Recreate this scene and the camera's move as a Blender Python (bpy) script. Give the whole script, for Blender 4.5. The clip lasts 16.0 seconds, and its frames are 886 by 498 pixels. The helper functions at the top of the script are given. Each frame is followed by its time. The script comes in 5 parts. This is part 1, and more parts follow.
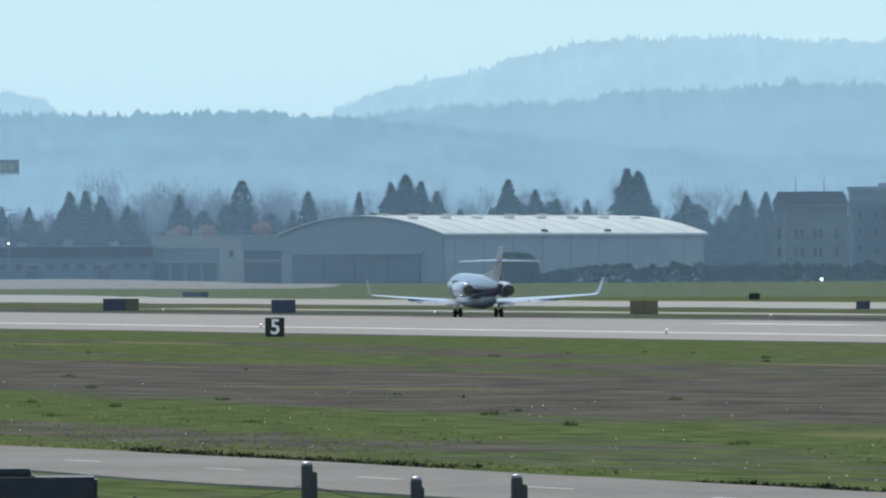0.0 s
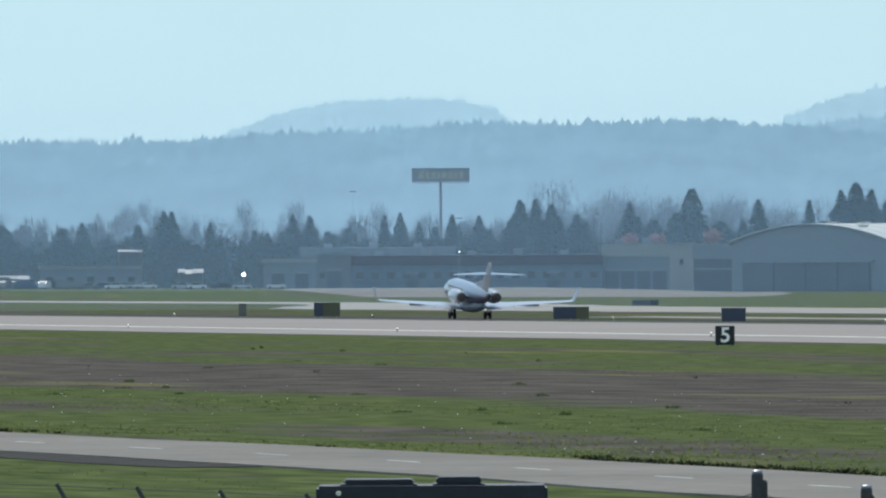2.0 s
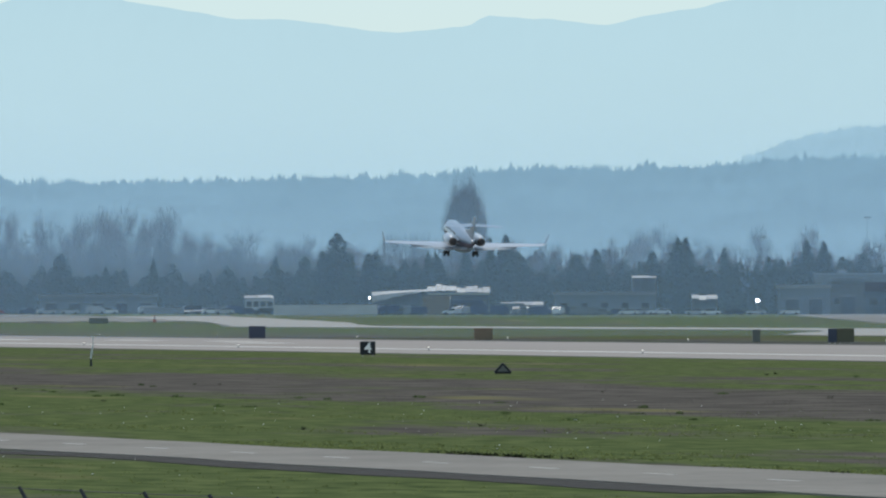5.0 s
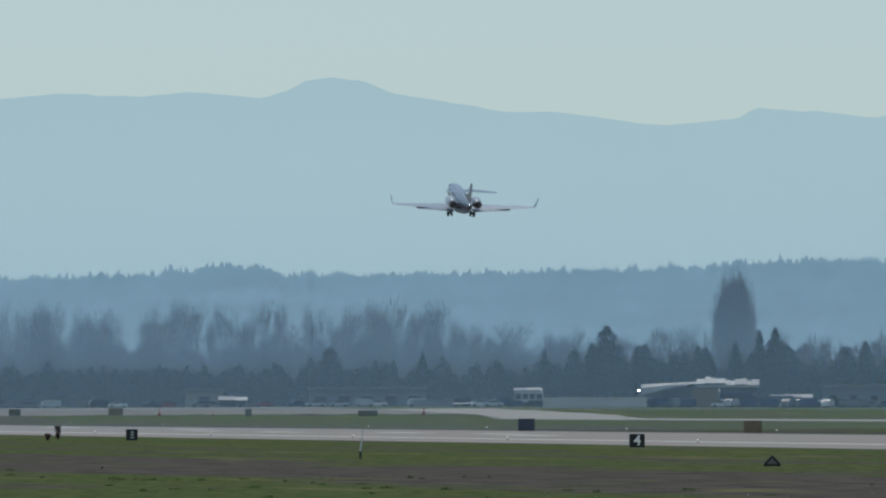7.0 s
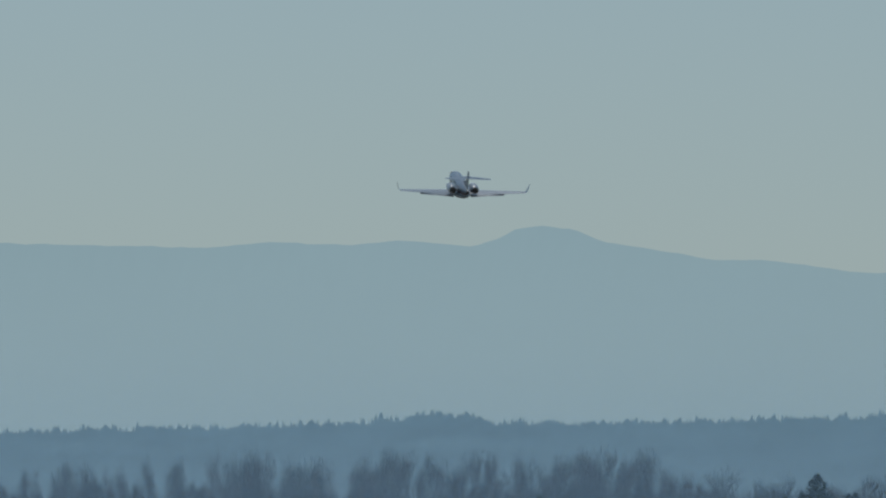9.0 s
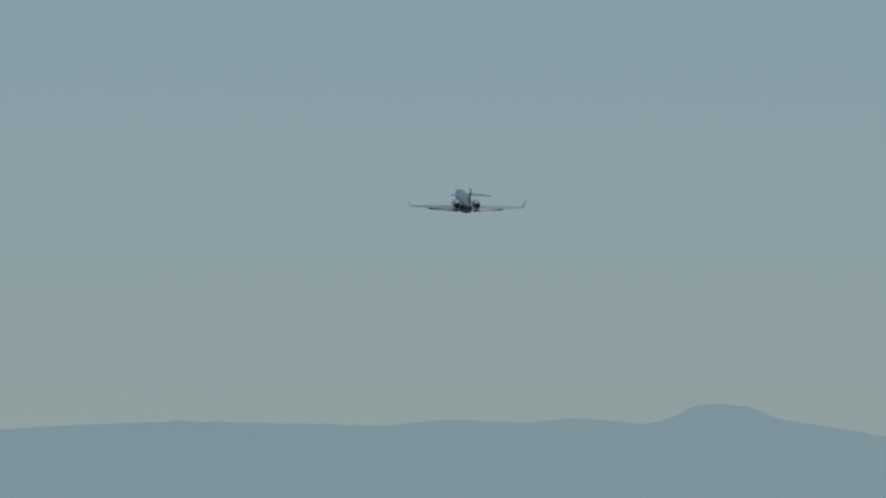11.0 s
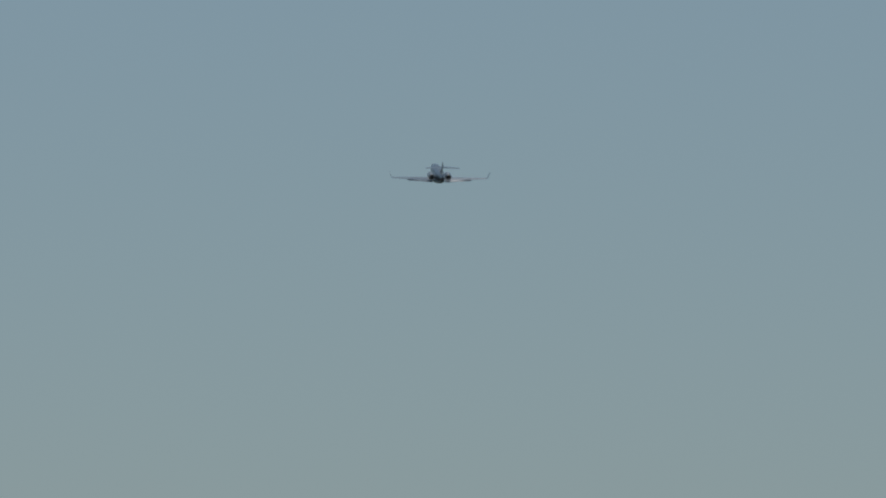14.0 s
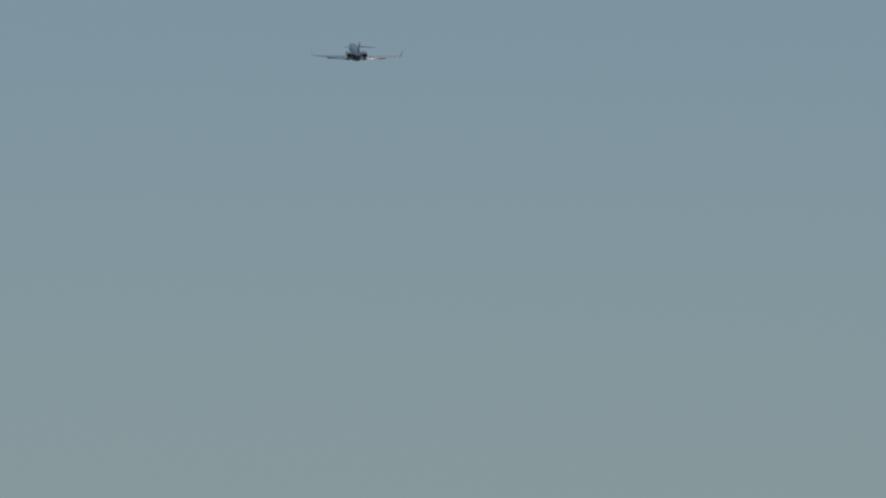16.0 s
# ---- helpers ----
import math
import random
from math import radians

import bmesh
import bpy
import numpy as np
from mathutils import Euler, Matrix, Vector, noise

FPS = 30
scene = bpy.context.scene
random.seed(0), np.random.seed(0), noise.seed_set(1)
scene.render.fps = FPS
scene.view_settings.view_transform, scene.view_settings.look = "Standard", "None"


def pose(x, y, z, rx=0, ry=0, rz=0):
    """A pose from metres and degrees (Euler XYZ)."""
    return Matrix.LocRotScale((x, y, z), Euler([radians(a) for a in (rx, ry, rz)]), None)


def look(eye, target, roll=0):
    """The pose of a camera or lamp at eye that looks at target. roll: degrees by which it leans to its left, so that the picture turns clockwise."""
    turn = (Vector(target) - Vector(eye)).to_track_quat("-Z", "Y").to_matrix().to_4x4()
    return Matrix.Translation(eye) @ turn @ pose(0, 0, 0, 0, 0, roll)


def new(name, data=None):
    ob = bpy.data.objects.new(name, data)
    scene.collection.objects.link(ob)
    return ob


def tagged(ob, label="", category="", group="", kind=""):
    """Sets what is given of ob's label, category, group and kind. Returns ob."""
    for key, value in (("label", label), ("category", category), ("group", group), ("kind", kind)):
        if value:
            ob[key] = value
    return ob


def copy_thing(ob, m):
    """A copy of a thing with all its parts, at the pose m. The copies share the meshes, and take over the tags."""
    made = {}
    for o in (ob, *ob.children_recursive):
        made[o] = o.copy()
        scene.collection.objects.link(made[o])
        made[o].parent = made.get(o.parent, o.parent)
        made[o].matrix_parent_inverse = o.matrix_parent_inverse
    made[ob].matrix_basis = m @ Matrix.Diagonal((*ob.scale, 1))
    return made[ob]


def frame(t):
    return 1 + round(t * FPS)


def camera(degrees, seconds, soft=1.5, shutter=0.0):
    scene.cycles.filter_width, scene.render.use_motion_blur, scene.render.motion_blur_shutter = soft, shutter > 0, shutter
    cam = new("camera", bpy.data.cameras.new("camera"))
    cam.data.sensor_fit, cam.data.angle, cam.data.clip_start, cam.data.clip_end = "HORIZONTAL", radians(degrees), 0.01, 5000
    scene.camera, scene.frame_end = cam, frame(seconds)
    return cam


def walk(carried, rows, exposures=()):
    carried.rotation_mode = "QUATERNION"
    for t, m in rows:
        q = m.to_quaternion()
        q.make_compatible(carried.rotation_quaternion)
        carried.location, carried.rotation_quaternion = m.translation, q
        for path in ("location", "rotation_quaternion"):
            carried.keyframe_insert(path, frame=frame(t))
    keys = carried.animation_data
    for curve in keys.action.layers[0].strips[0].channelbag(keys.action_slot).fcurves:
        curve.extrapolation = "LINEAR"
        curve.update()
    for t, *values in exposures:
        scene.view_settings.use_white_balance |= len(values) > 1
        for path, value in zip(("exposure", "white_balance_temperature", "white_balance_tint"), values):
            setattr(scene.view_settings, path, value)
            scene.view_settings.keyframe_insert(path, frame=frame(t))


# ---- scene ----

# The camera stands still on a tripod and pans after a business jet that takes off.
# Bearings are in milliradians, to the right of the first view; distances in metres.
EYE = 4.6
FOV = 2 * math.degrees(math.atan(784 / 20000))
cam = camera(FOV, 16.0, soft=2.2)
PAN = [
    (0, 0.0, 1.25), (0.5, -11.23, 1.53), (1, -22.49, 1.74), (1.5, -31.46, 1.99), (2, -39.82, 2.17), (2.5, -48.76, 2.34),
    (3, -57.33, 2.57), (3.5, -65.18, 2.86), (4, -72.04, 3.22), (4.2, -74.65, 3.34), (6.3, -101.39, 9.42), (6.5, -103.56, 10.35),
    (7, -109.06, 12.99), (7.5, -113.86, 15.93), (8, -118.37, 19.30), (8.5, -123.02, 22.69), (9, -127.60, 26.21),
    (9.5, -132.28, 29.99), (9.7, -133.96, 31.65), (11.8, -148.07, 46.60), (12, -149.35, 47.50), (12.5, -152.80, 50.95),
    (13, -154.70, 53.95), (13.5, -157.15, 56.40), (14, -159.00, 57.75), (14.5, -160.50, 58.20), (15, -161.00, 58.25),
    (15.5, -161.0, 58.2), (16, -161.05, 58.1)]
ROLL = -0.286
LIFT = -0.1
walk(cam,
     [(t, pose(0, 0, EYE, 90 + math.degrees(e / 1000), 0, -math.degrees(b / 1000)) @ pose(0, 0, 0, 0, 0, ROLL)) for t, b, e in PAN],
     [(t, LIFT + s) for t, s in ((0, 0.17), (1.5, 0.12), (4.2, -0.02), (6.3, -0.35), (7, -0.55), (8, -0.85), (9, -1.12), (9.7, -1.22), (12, -1.38), (13.5, -1.42), (15, -1.5), (16, -1.5))])

# ---- light ----
SUN_AZ, SUN_EL = math.radians(-16), math.radians(48)
world = bpy.data.worlds.new("world")
scene.world = world
world.use_nodes = True
wn = world.node_tree
sky = wn.nodes.new("ShaderNodeTexSky")
sky.sky_type, sky.sun_disc = "NISHITA", False
sky.sun_elevation, sky.sun_rotation = SUN_EL, SUN_AZ
sky.air_density, sky.dust_density, sky.ozone_density = 1.0, 0.3, 5.0
cool = wn.nodes.new("ShaderNodeMix")
cool.data_type, cool.blend_type = "RGBA", "MULTIPLY"
cool.inputs[0].default_value, cool.inputs[7].default_value = 1, (0.80, 0.90, 1.0, 1)
wn.links.new(sky.outputs[0], cool.inputs[6])
haze = wn.nodes.new("ShaderNodeMix")
haze.data_type = "RGBA"
haze.inputs[0].default_value, haze.inputs[7].default_value = 0.42, (6.0, 8.0, 8.85, 1)
wn.links.new(cool.outputs[2], haze.inputs[6])
wn.links.new(haze.outputs[2], wn.nodes["Background"].inputs[0])
wn.nodes["Background"].inputs[1].default_value = 0.117
sun = new("sun", bpy.data.lights.new("sun", "SUN"))
sun.data.energy, sun.data.angle, sun.data.color = 2.55, radians(0.6), (1, 0.965, 0.91)
way = Vector((math.sin(SUN_AZ) * math.cos(SUN_EL), math.cos(SUN_AZ) * math.cos(SUN_EL), math.sin(SUN_EL)))
sun.matrix_world = look(way * 50, (0, 0, 0))


# ---- materials ----
def material(name, colour, rough=0.6, metal=0.0, tone=0.25, scale=2.0, fine=20.0, bump=0.0, other=None, glow=0.0, island=0.0, spread=0.0, gloss=0.5):
    """Paint, earth, bark: a colour varied at two scales, and relief."""
    m = bpy.data.materials.new(name)
    m.use_nodes = True
    nt, b = m.node_tree, m.node_tree.nodes["Principled BSDF"]
    b.inputs["Roughness"].default_value, b.inputs["Metallic"].default_value = rough, metal
    b.inputs["Specular IOR Level"].default_value = gloss
    geo = nt.nodes.new("ShaderNodeTexCoord")
    big, small = nt.nodes.new("ShaderNodeTexNoise"), nt.nodes.new("ShaderNodeTexNoise")
    for n, s in ((big, scale), (small, fine)):
        n.inputs["Scale"].default_value, n.inputs["Detail"].default_value = s, 4
        nt.links.new(geo.outputs["Object"], n.inputs["Vector"])
    add = nt.nodes.new("ShaderNodeMath")
    add.operation = "ADD"
    nt.links.new(big.outputs[0], add.inputs[0])
    nt.links.new(small.outputs[0], add.inputs[1])
    ramp = nt.nodes.new("ShaderNodeMapRange")
    ramp.inputs[1].default_value, ramp.inputs[2].default_value = 0.7, 1.3
    nt.links.new(add.outputs[0], ramp.inputs[0])
    mix = nt.nodes.new("ShaderNodeMix")
    mix.data_type = "RGBA"
    dark = [c * (1 - tone) for c in colour]
    mix.inputs[6].default_value = (*(other or dark), 1)
    mix.inputs[7].default_value = (*colour, 1)
    nt.links.new(ramp.outputs[0], mix.inputs[0])
    out = mix.outputs[2]
    if island or spread:
        rnd = nt.nodes.new("ShaderNodeNewGeometry" if island else "ShaderNodeObjectInfo")
        vary = nt.nodes.new("ShaderNodeMapRange")
        a = island or spread
        vary.inputs[3].default_value, vary.inputs[4].default_value = 1 - a, 1 + a
        nt.links.new(rnd.outputs["Random Per Island" if island else "Random"], vary.inputs[0])
        hsv = nt.nodes.new("ShaderNodeHueSaturation")
        nt.links.new(vary.outputs[0], hsv.inputs["Value"])
        nt.links.new(out, hsv.inputs["Color"])
        out = hsv.outputs[0]
    nt.links.new(out, b.inputs["Base Color"])
    if bump:
        bp = nt.nodes.new("ShaderNodeBump")
        bp.inputs["Strength"].default_value = bump
        nt.links.new(small.outputs[0], bp.inputs["Height"])
        nt.links.new(bp.outputs[0], b.inputs["Normal"])
    if glow:
        nt.links.new(out, b.inputs["Emission Color"])
        b.inputs["Emission Strength"].default_value = glow
    return m


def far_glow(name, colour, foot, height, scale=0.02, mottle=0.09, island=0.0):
    """Far hills: haze is put into a glowing colour, paler towards the foot, mottled by woods."""
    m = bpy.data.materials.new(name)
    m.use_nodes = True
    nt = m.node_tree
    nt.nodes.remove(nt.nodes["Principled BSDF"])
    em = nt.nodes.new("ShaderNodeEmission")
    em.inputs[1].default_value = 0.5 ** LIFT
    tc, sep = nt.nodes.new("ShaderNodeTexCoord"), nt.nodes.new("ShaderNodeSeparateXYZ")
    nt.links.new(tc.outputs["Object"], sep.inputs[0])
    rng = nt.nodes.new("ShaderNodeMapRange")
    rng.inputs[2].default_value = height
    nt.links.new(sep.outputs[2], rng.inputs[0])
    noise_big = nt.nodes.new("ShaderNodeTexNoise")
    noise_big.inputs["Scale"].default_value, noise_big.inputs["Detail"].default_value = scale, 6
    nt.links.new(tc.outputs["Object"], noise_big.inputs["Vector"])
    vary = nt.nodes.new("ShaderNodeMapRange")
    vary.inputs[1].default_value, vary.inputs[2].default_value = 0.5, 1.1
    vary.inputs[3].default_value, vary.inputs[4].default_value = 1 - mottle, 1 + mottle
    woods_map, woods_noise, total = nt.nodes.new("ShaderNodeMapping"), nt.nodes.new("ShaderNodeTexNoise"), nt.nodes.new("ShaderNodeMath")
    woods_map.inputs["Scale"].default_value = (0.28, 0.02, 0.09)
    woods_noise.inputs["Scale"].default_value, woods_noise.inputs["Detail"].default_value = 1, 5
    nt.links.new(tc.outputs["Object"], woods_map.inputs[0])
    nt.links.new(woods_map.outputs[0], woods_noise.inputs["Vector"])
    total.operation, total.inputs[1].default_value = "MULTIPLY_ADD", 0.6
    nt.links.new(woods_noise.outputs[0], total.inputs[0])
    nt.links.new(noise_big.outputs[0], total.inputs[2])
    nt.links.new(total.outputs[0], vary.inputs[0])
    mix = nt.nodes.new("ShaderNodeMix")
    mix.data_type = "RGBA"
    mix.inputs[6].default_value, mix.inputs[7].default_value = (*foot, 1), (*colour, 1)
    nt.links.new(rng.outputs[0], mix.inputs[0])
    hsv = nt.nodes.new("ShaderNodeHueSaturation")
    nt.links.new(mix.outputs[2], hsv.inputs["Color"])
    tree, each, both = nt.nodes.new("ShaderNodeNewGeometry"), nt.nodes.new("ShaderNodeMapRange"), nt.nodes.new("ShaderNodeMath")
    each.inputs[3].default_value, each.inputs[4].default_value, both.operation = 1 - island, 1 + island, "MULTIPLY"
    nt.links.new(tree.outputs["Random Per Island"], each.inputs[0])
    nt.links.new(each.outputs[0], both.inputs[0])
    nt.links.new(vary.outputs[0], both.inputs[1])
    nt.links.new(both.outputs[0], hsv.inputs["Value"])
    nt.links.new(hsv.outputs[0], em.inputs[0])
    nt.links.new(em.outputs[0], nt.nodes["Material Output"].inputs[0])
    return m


# ---- mesh helpers ----
def at(b, d, z=0.0):
    """The point at bearing b (milliradians), d metres from the camera's foot."""
    return Vector((d * math.sin(b / 1000), d * math.cos(b / 1000), z))


def part(name, bm, mat, parent=None, label="", smooth=False):
    me = bpy.data.meshes.new(name)
    bmesh.ops.recalc_face_normals(bm, faces=bm.faces)
    bm.to_mesh(me)
    bm.free()
    me.materials.append(mat)
    if smooth:
        for p in me.polygons:
            p.use_smooth = True
    ob = new(name, me)
    ob.parent = parent
    if label:
        ob["label"] = label
    return ob


def thing(name, m, label, category, group="", kind=""):
    ob = new(name)
    ob.matrix_basis = m
    return tagged(ob, label, category, group, kind)


def box(bm, x0, y0, z0, x1, y1, z1, bevel=0.0):
    r = bmesh.ops.create_cube(bm, size=1)
    vs = r["verts"]
    bmesh.ops.scale(bm, vec=(x1 - x0, y1 - y0, z1 - z0), verts=vs)
    bmesh.ops.translate(bm, vec=((x0 + x1) / 2, (y0 + y1) / 2, (z0 + z1) / 2), verts=vs)
    if bevel:
        es = {e for v in vs for e in v.link_edges}
        bmesh.ops.bevel(bm, geom=list(es), offset=bevel, segments=2, affect="EDGES")
    return bm


def boxed(*args, bevel=0.0):
    return box(bmesh.new(), *args, bevel=bevel)


def rod(bm, a, b, ra, rb=None, n=8):
    """A tapered rod from a to b."""
    a, b = Vector(a), Vector(b)
    q = (b - a).to_track_quat("Z", "Y")
    rb = ra if rb is None else rb
    rings = []
    for p, r in ((a, ra), (b, rb)):
        rings.append([bm.verts.new(p + q @ Vector((r * math.cos(k * math.tau / n), r * math.sin(k * math.tau / n), 0))) for k in range(n)])
    for k in range(n):
        bm.faces.new((rings[0][k], rings[0][(k + 1) % n], rings[1][(k + 1) % n], rings[1][k]))
    bm.faces.new(rings[0][::-1])
    bm.faces.new(rings[1])
    return bm


def rods(*args, n=8):
    bm = bmesh.new()
    for a in args:
        rod(bm, *a, n=n)
    return bm


def loft(rings, bm=None):
    """A closed body through rings of equally many points."""
    bm = bm or bmesh.new()
    vs = [[bm.verts.new(p) for p in r] for r in rings]
    n = len(vs[0])
    for a, b in zip(vs, vs[1:]):
        for k in range(n):
            bm.faces.new((a[k], a[(k + 1) % n], b[(k + 1) % n], b[k]))
    bm.faces.new(vs[0][::-1])
    bm.faces.new(vs[-1])
    return bm


def ring_y(y, x, z, rx, rz, n=24):
    return [(x + rx * math.cos(k * math.tau / n), y, z + rz * math.sin(k * math.tau / n)) for k in range(n)]


def foil(le, chord, thick, up=(0, 0, 1)):
    """A wing section: leading edge, chord backwards (-y), thickness."""
    le, up = Vector(le), Vector(up)
    pts = [(0, 0), (0.04, 0.35), (0.15, 0.5), (0.4, 0.5), (0.7, 0.28), (1, 0.03), (1, -0.03), (0.6, -0.22), (0.3, -0.35), (0.08, -0.25)]
    return [le + Vector((0, -c * chord, 0)) + up * (h * thick) for c, h in pts]


# ---- the ground ----
RUN = -297.1          # the runway's bearing
RD = Vector((math.sin(RUN / 1000), math.cos(RUN / 1000), 0))
RN = Vector((RD.y, -RD.x, 0))


def on_run(u, v, z=0.0):
    """A point u metres along the runway's direction and v metres across it from the camera."""
    return RD * u + RN * v + Vector((0, 0, z))


def earth():
    m = bpy.data.materials.new("winter_grass")
    m.use_nodes = True
    nt, b = m.node_tree, m.node_tree.nodes["Principled BSDF"]
    b.inputs["Roughness"].default_value = 0.9
    b.inputs["Specular IOR Level"].default_value = 0.0
    tc = nt.nodes.new("ShaderNodeTexCoord")

    def noise_at(sx, sy, detail, offset=0.0):
        mp = nt.nodes.new("ShaderNodeMapping")
        mp.vector_type = "TEXTURE"
        mp.inputs["Location"].default_value = (offset, offset, 0)
        mp.inputs["Rotation"].default_value = (0, 0, -RUN / 1000)
        mp.inputs["Scale"].default_value = (sx, sy, 1)
        n = nt.nodes.new("ShaderNodeTexNoise")
        n.inputs["Scale"].default_value, n.inputs["Detail"].default_value = 1, detail
        nt.links.new(tc.outputs["Object"], mp.inputs[0])
        nt.links.new(mp.outputs[0], n.inputs["Vector"])
        return n.outputs[0]

    def rng(src, a, c, lo=0.0, hi=1.0):
        r = nt.nodes.new("ShaderNodeMapRange")
        r.inputs[1].default_value, r.inputs[2].default_value, r.inputs[3].default_value, r.inputs[4].default_value = a, c, lo, hi
        nt.links.new(src, r.inputs[0])
        return r.outputs[0]

    def mixed(f, a, c):
        x = nt.nodes.new("ShaderNodeMix")
        x.data_type = "RGBA"
        nt.links.new(f, x.inputs[0])
        for i, s in ((6, a), (7, c)):
            if isinstance(s, tuple):
                x.inputs[i].default_value = (*s, 1)
            else:
                nt.links.new(s, x.inputs[i])
        return x.outputs[2]

    green = mixed(rng(noise_at(1.1, 3.5, 7), 0.32, 0.68), (0.060, 0.082, 0.034), (0.140, 0.165, 0.066))
    brown = mixed(rng(noise_at(3, 6, 5, 40), 0.35, 0.65), (0.078, 0.070, 0.062), (0.145, 0.128, 0.108))
    # across the field: mown and green, or dry and brown
    mp = nt.nodes.new("ShaderNodeMapping")
    mp.vector_type = "TEXTURE"
    mp.inputs["Rotation"].default_value = (0, 0, -RUN / 1000)
    sep = nt.nodes.new("ShaderNodeSeparateXYZ")
    nt.links.new(tc.outputs["Object"], mp.inputs[0])
    nt.links.new(mp.outputs[0], sep.inputs[0])
    across = nt.nodes.new("ShaderNodeValToRGB")
    nt.links.new(rng(sep.outputs[0], 0, 400), across.inputs[0])
    stops = ((0, 0.0), (60, 0.0), (74, 0.05), (88, 0.05), (103, 0.08), (109, 0.5), (115, 0.85), (130, 0.82), (137, 0.66), (143, 0.26), (165, 0.22), (185, 0.24), (190, 0.08), (205, 0.1), (212, 0.4), (300, 0.45), (340, 0.3), (400, 0.15))
    ramp = across.color_ramp.elements
    while len(ramp) < len(stops):
        ramp.new(0.5)
    for el, (v, a) in zip(ramp, stops):
        el.position, el.color = v / 400, (a, a, a, 1)
    both = nt.nodes.new("ShaderNodeMath")
    both.operation = "ADD"
    nt.links.new(across.outputs[0], both.inputs[0])
    nt.links.new(rng(noise_at(11, 60, 5, 7), 0.3, 0.7, -0.5, 0.5), both.inputs[1])
    patchy = nt.nodes.new("ShaderNodeMath")
    patchy.operation = "ADD"
    # worn brown stretches beside the road, and a dry sweep at the near end of the field
    def product(*sources):
        out = sources[0]
        for src in sources[1:]:
            m2 = nt.nodes.new("ShaderNodeMath")
            m2.operation = "MULTIPLY"
            nt.links.new(out, m2.inputs[0])
            nt.links.new(src, m2.inputs[1])
            out = m2.outputs[0]
        return out

    def plus(a, c, k):
        m2 = nt.nodes.new("ShaderNodeMath")
        m2.operation, m2.inputs[1].default_value = "MULTIPLY_ADD", k
        nt.links.new(a, m2.inputs[0])
        nt.links.new(c, m2.inputs[2])
        return m2.outputs[0]
    across_v, along_u = sep.outputs[0], sep.outputs[1]
    worn = product(rng(across_v, 75, 78), rng(across_v, 88, 84), rng(noise_at(40, 70, 2, 17), 0.44, 0.54))
    dry = product(rng(across_v, 97, 104), rng(across_v, 188, 180), rng(along_u, 560, 430))
    total = plus(dry, plus(worn, both.outputs[0], 0.42), 0.34)
    nt.links.new(total, patchy.inputs[0])
    nt.links.new(rng(noise_at(2.0, 6, 6, 53), 0.3, 0.7, -0.24, 0.24), patchy.inputs[1])
    bands = mixed(rng(patchy.outputs[0], 0.2, 0.58), green, brown)
    straw = mixed(rng(noise_at(9, 60, 5, 90), 0.60, 0.70), bands, (0.19, 0.175, 0.085))
    nt.links.new(straw, b.inputs["Base Color"])
    bp = nt.nodes.new("ShaderNodeBump")
    bp.inputs["Strength"].default_value, bp.inputs["Distance"].default_value = 0.6, 0.3
    nt.links.new(noise_at(0.5, 0.6, 4), bp.inputs["Height"])
    nt.links.new(bp.outputs[0], b.inputs["Normal"])
    return m


GRASS = earth()


def land(x, y):
    """The lie of the land: flat, rising a little behind the airfield."""
    d, west = math.hypot(x, y), -math.atan2(x, y) * 1000
    k = min(max((d - 2150) / 330, 0), 1)
    side, wide = min(max((west - 14) / 18, 0), 1), min(max((west - 60) / 50, 0), 1)
    return (0.2 + 1.1 * side + 0.9 * wide) * k * k * (3 - 2 * k)


def ground():
    bm = bmesh.new()
    rows = [-300, 0, 60, 100, 150, 250, 400, 700, 1200, 1700, *range(1900, 2800, 25), 3200, 4000, 4980]
    cols = [-3200, -1600, -1100, *range(-900, 301, 30), 400, 900, 1600, 3200]
    g = [[bm.verts.new((x, y, land(x, y))) for x in cols] for y in rows]
    for a, b in zip(g, g[1:]):
        for k in range(len(cols) - 1):
            bm.faces.new((a[k], a[k + 1], b[k + 1], b[k]))
    tagged(part("ground", bm, GRASS), "airfield ground of green and dry brown grass", "ground", kind="structure")


ASPHALT = material("runway_concrete", (0.37, 0.325, 0.29), 0.85, tone=0.16, scale=0.03, fine=0.6, bump=0.1, gloss=0.05)
TAXI = material("pale_concrete", (0.41, 0.375, 0.33), 0.85, tone=0.18, scale=0.02, fine=0.4, gloss=0.05)
ROAD = material("grey_asphalt", (0.29, 0.26, 0.222), 0.85, tone=0.32, scale=0.12, fine=1.1, bump=0.15, gloss=0.05)
APRON = material("weathered_apron_concrete", (0.27, 0.25, 0.22), 0.9, tone=0.35, scale=0.02, fine=0.15, gloss=0.05)
DARK = material("dark_asphalt", (0.10, 0.105, 0.10), 0.9, tone=0.35, scale=0.05, fine=0.8, bump=0.1, gloss=0.05)
GRAVEL = material("dark_gravel", (0.075, 0.068, 0.06), 0.95, tone=0.4, scale=0.6, fine=6.0, bump=0.3, gloss=0.05)
LINE = material("line_paint", (0.82, 0.77, 0.69), 0.7, tone=0.25, scale=0.2, fine=3.0, gloss=0.05)


def bend(u):
    """How far the perimeter road swings aside."""
    return 0.036 * max(u - 268, 0)


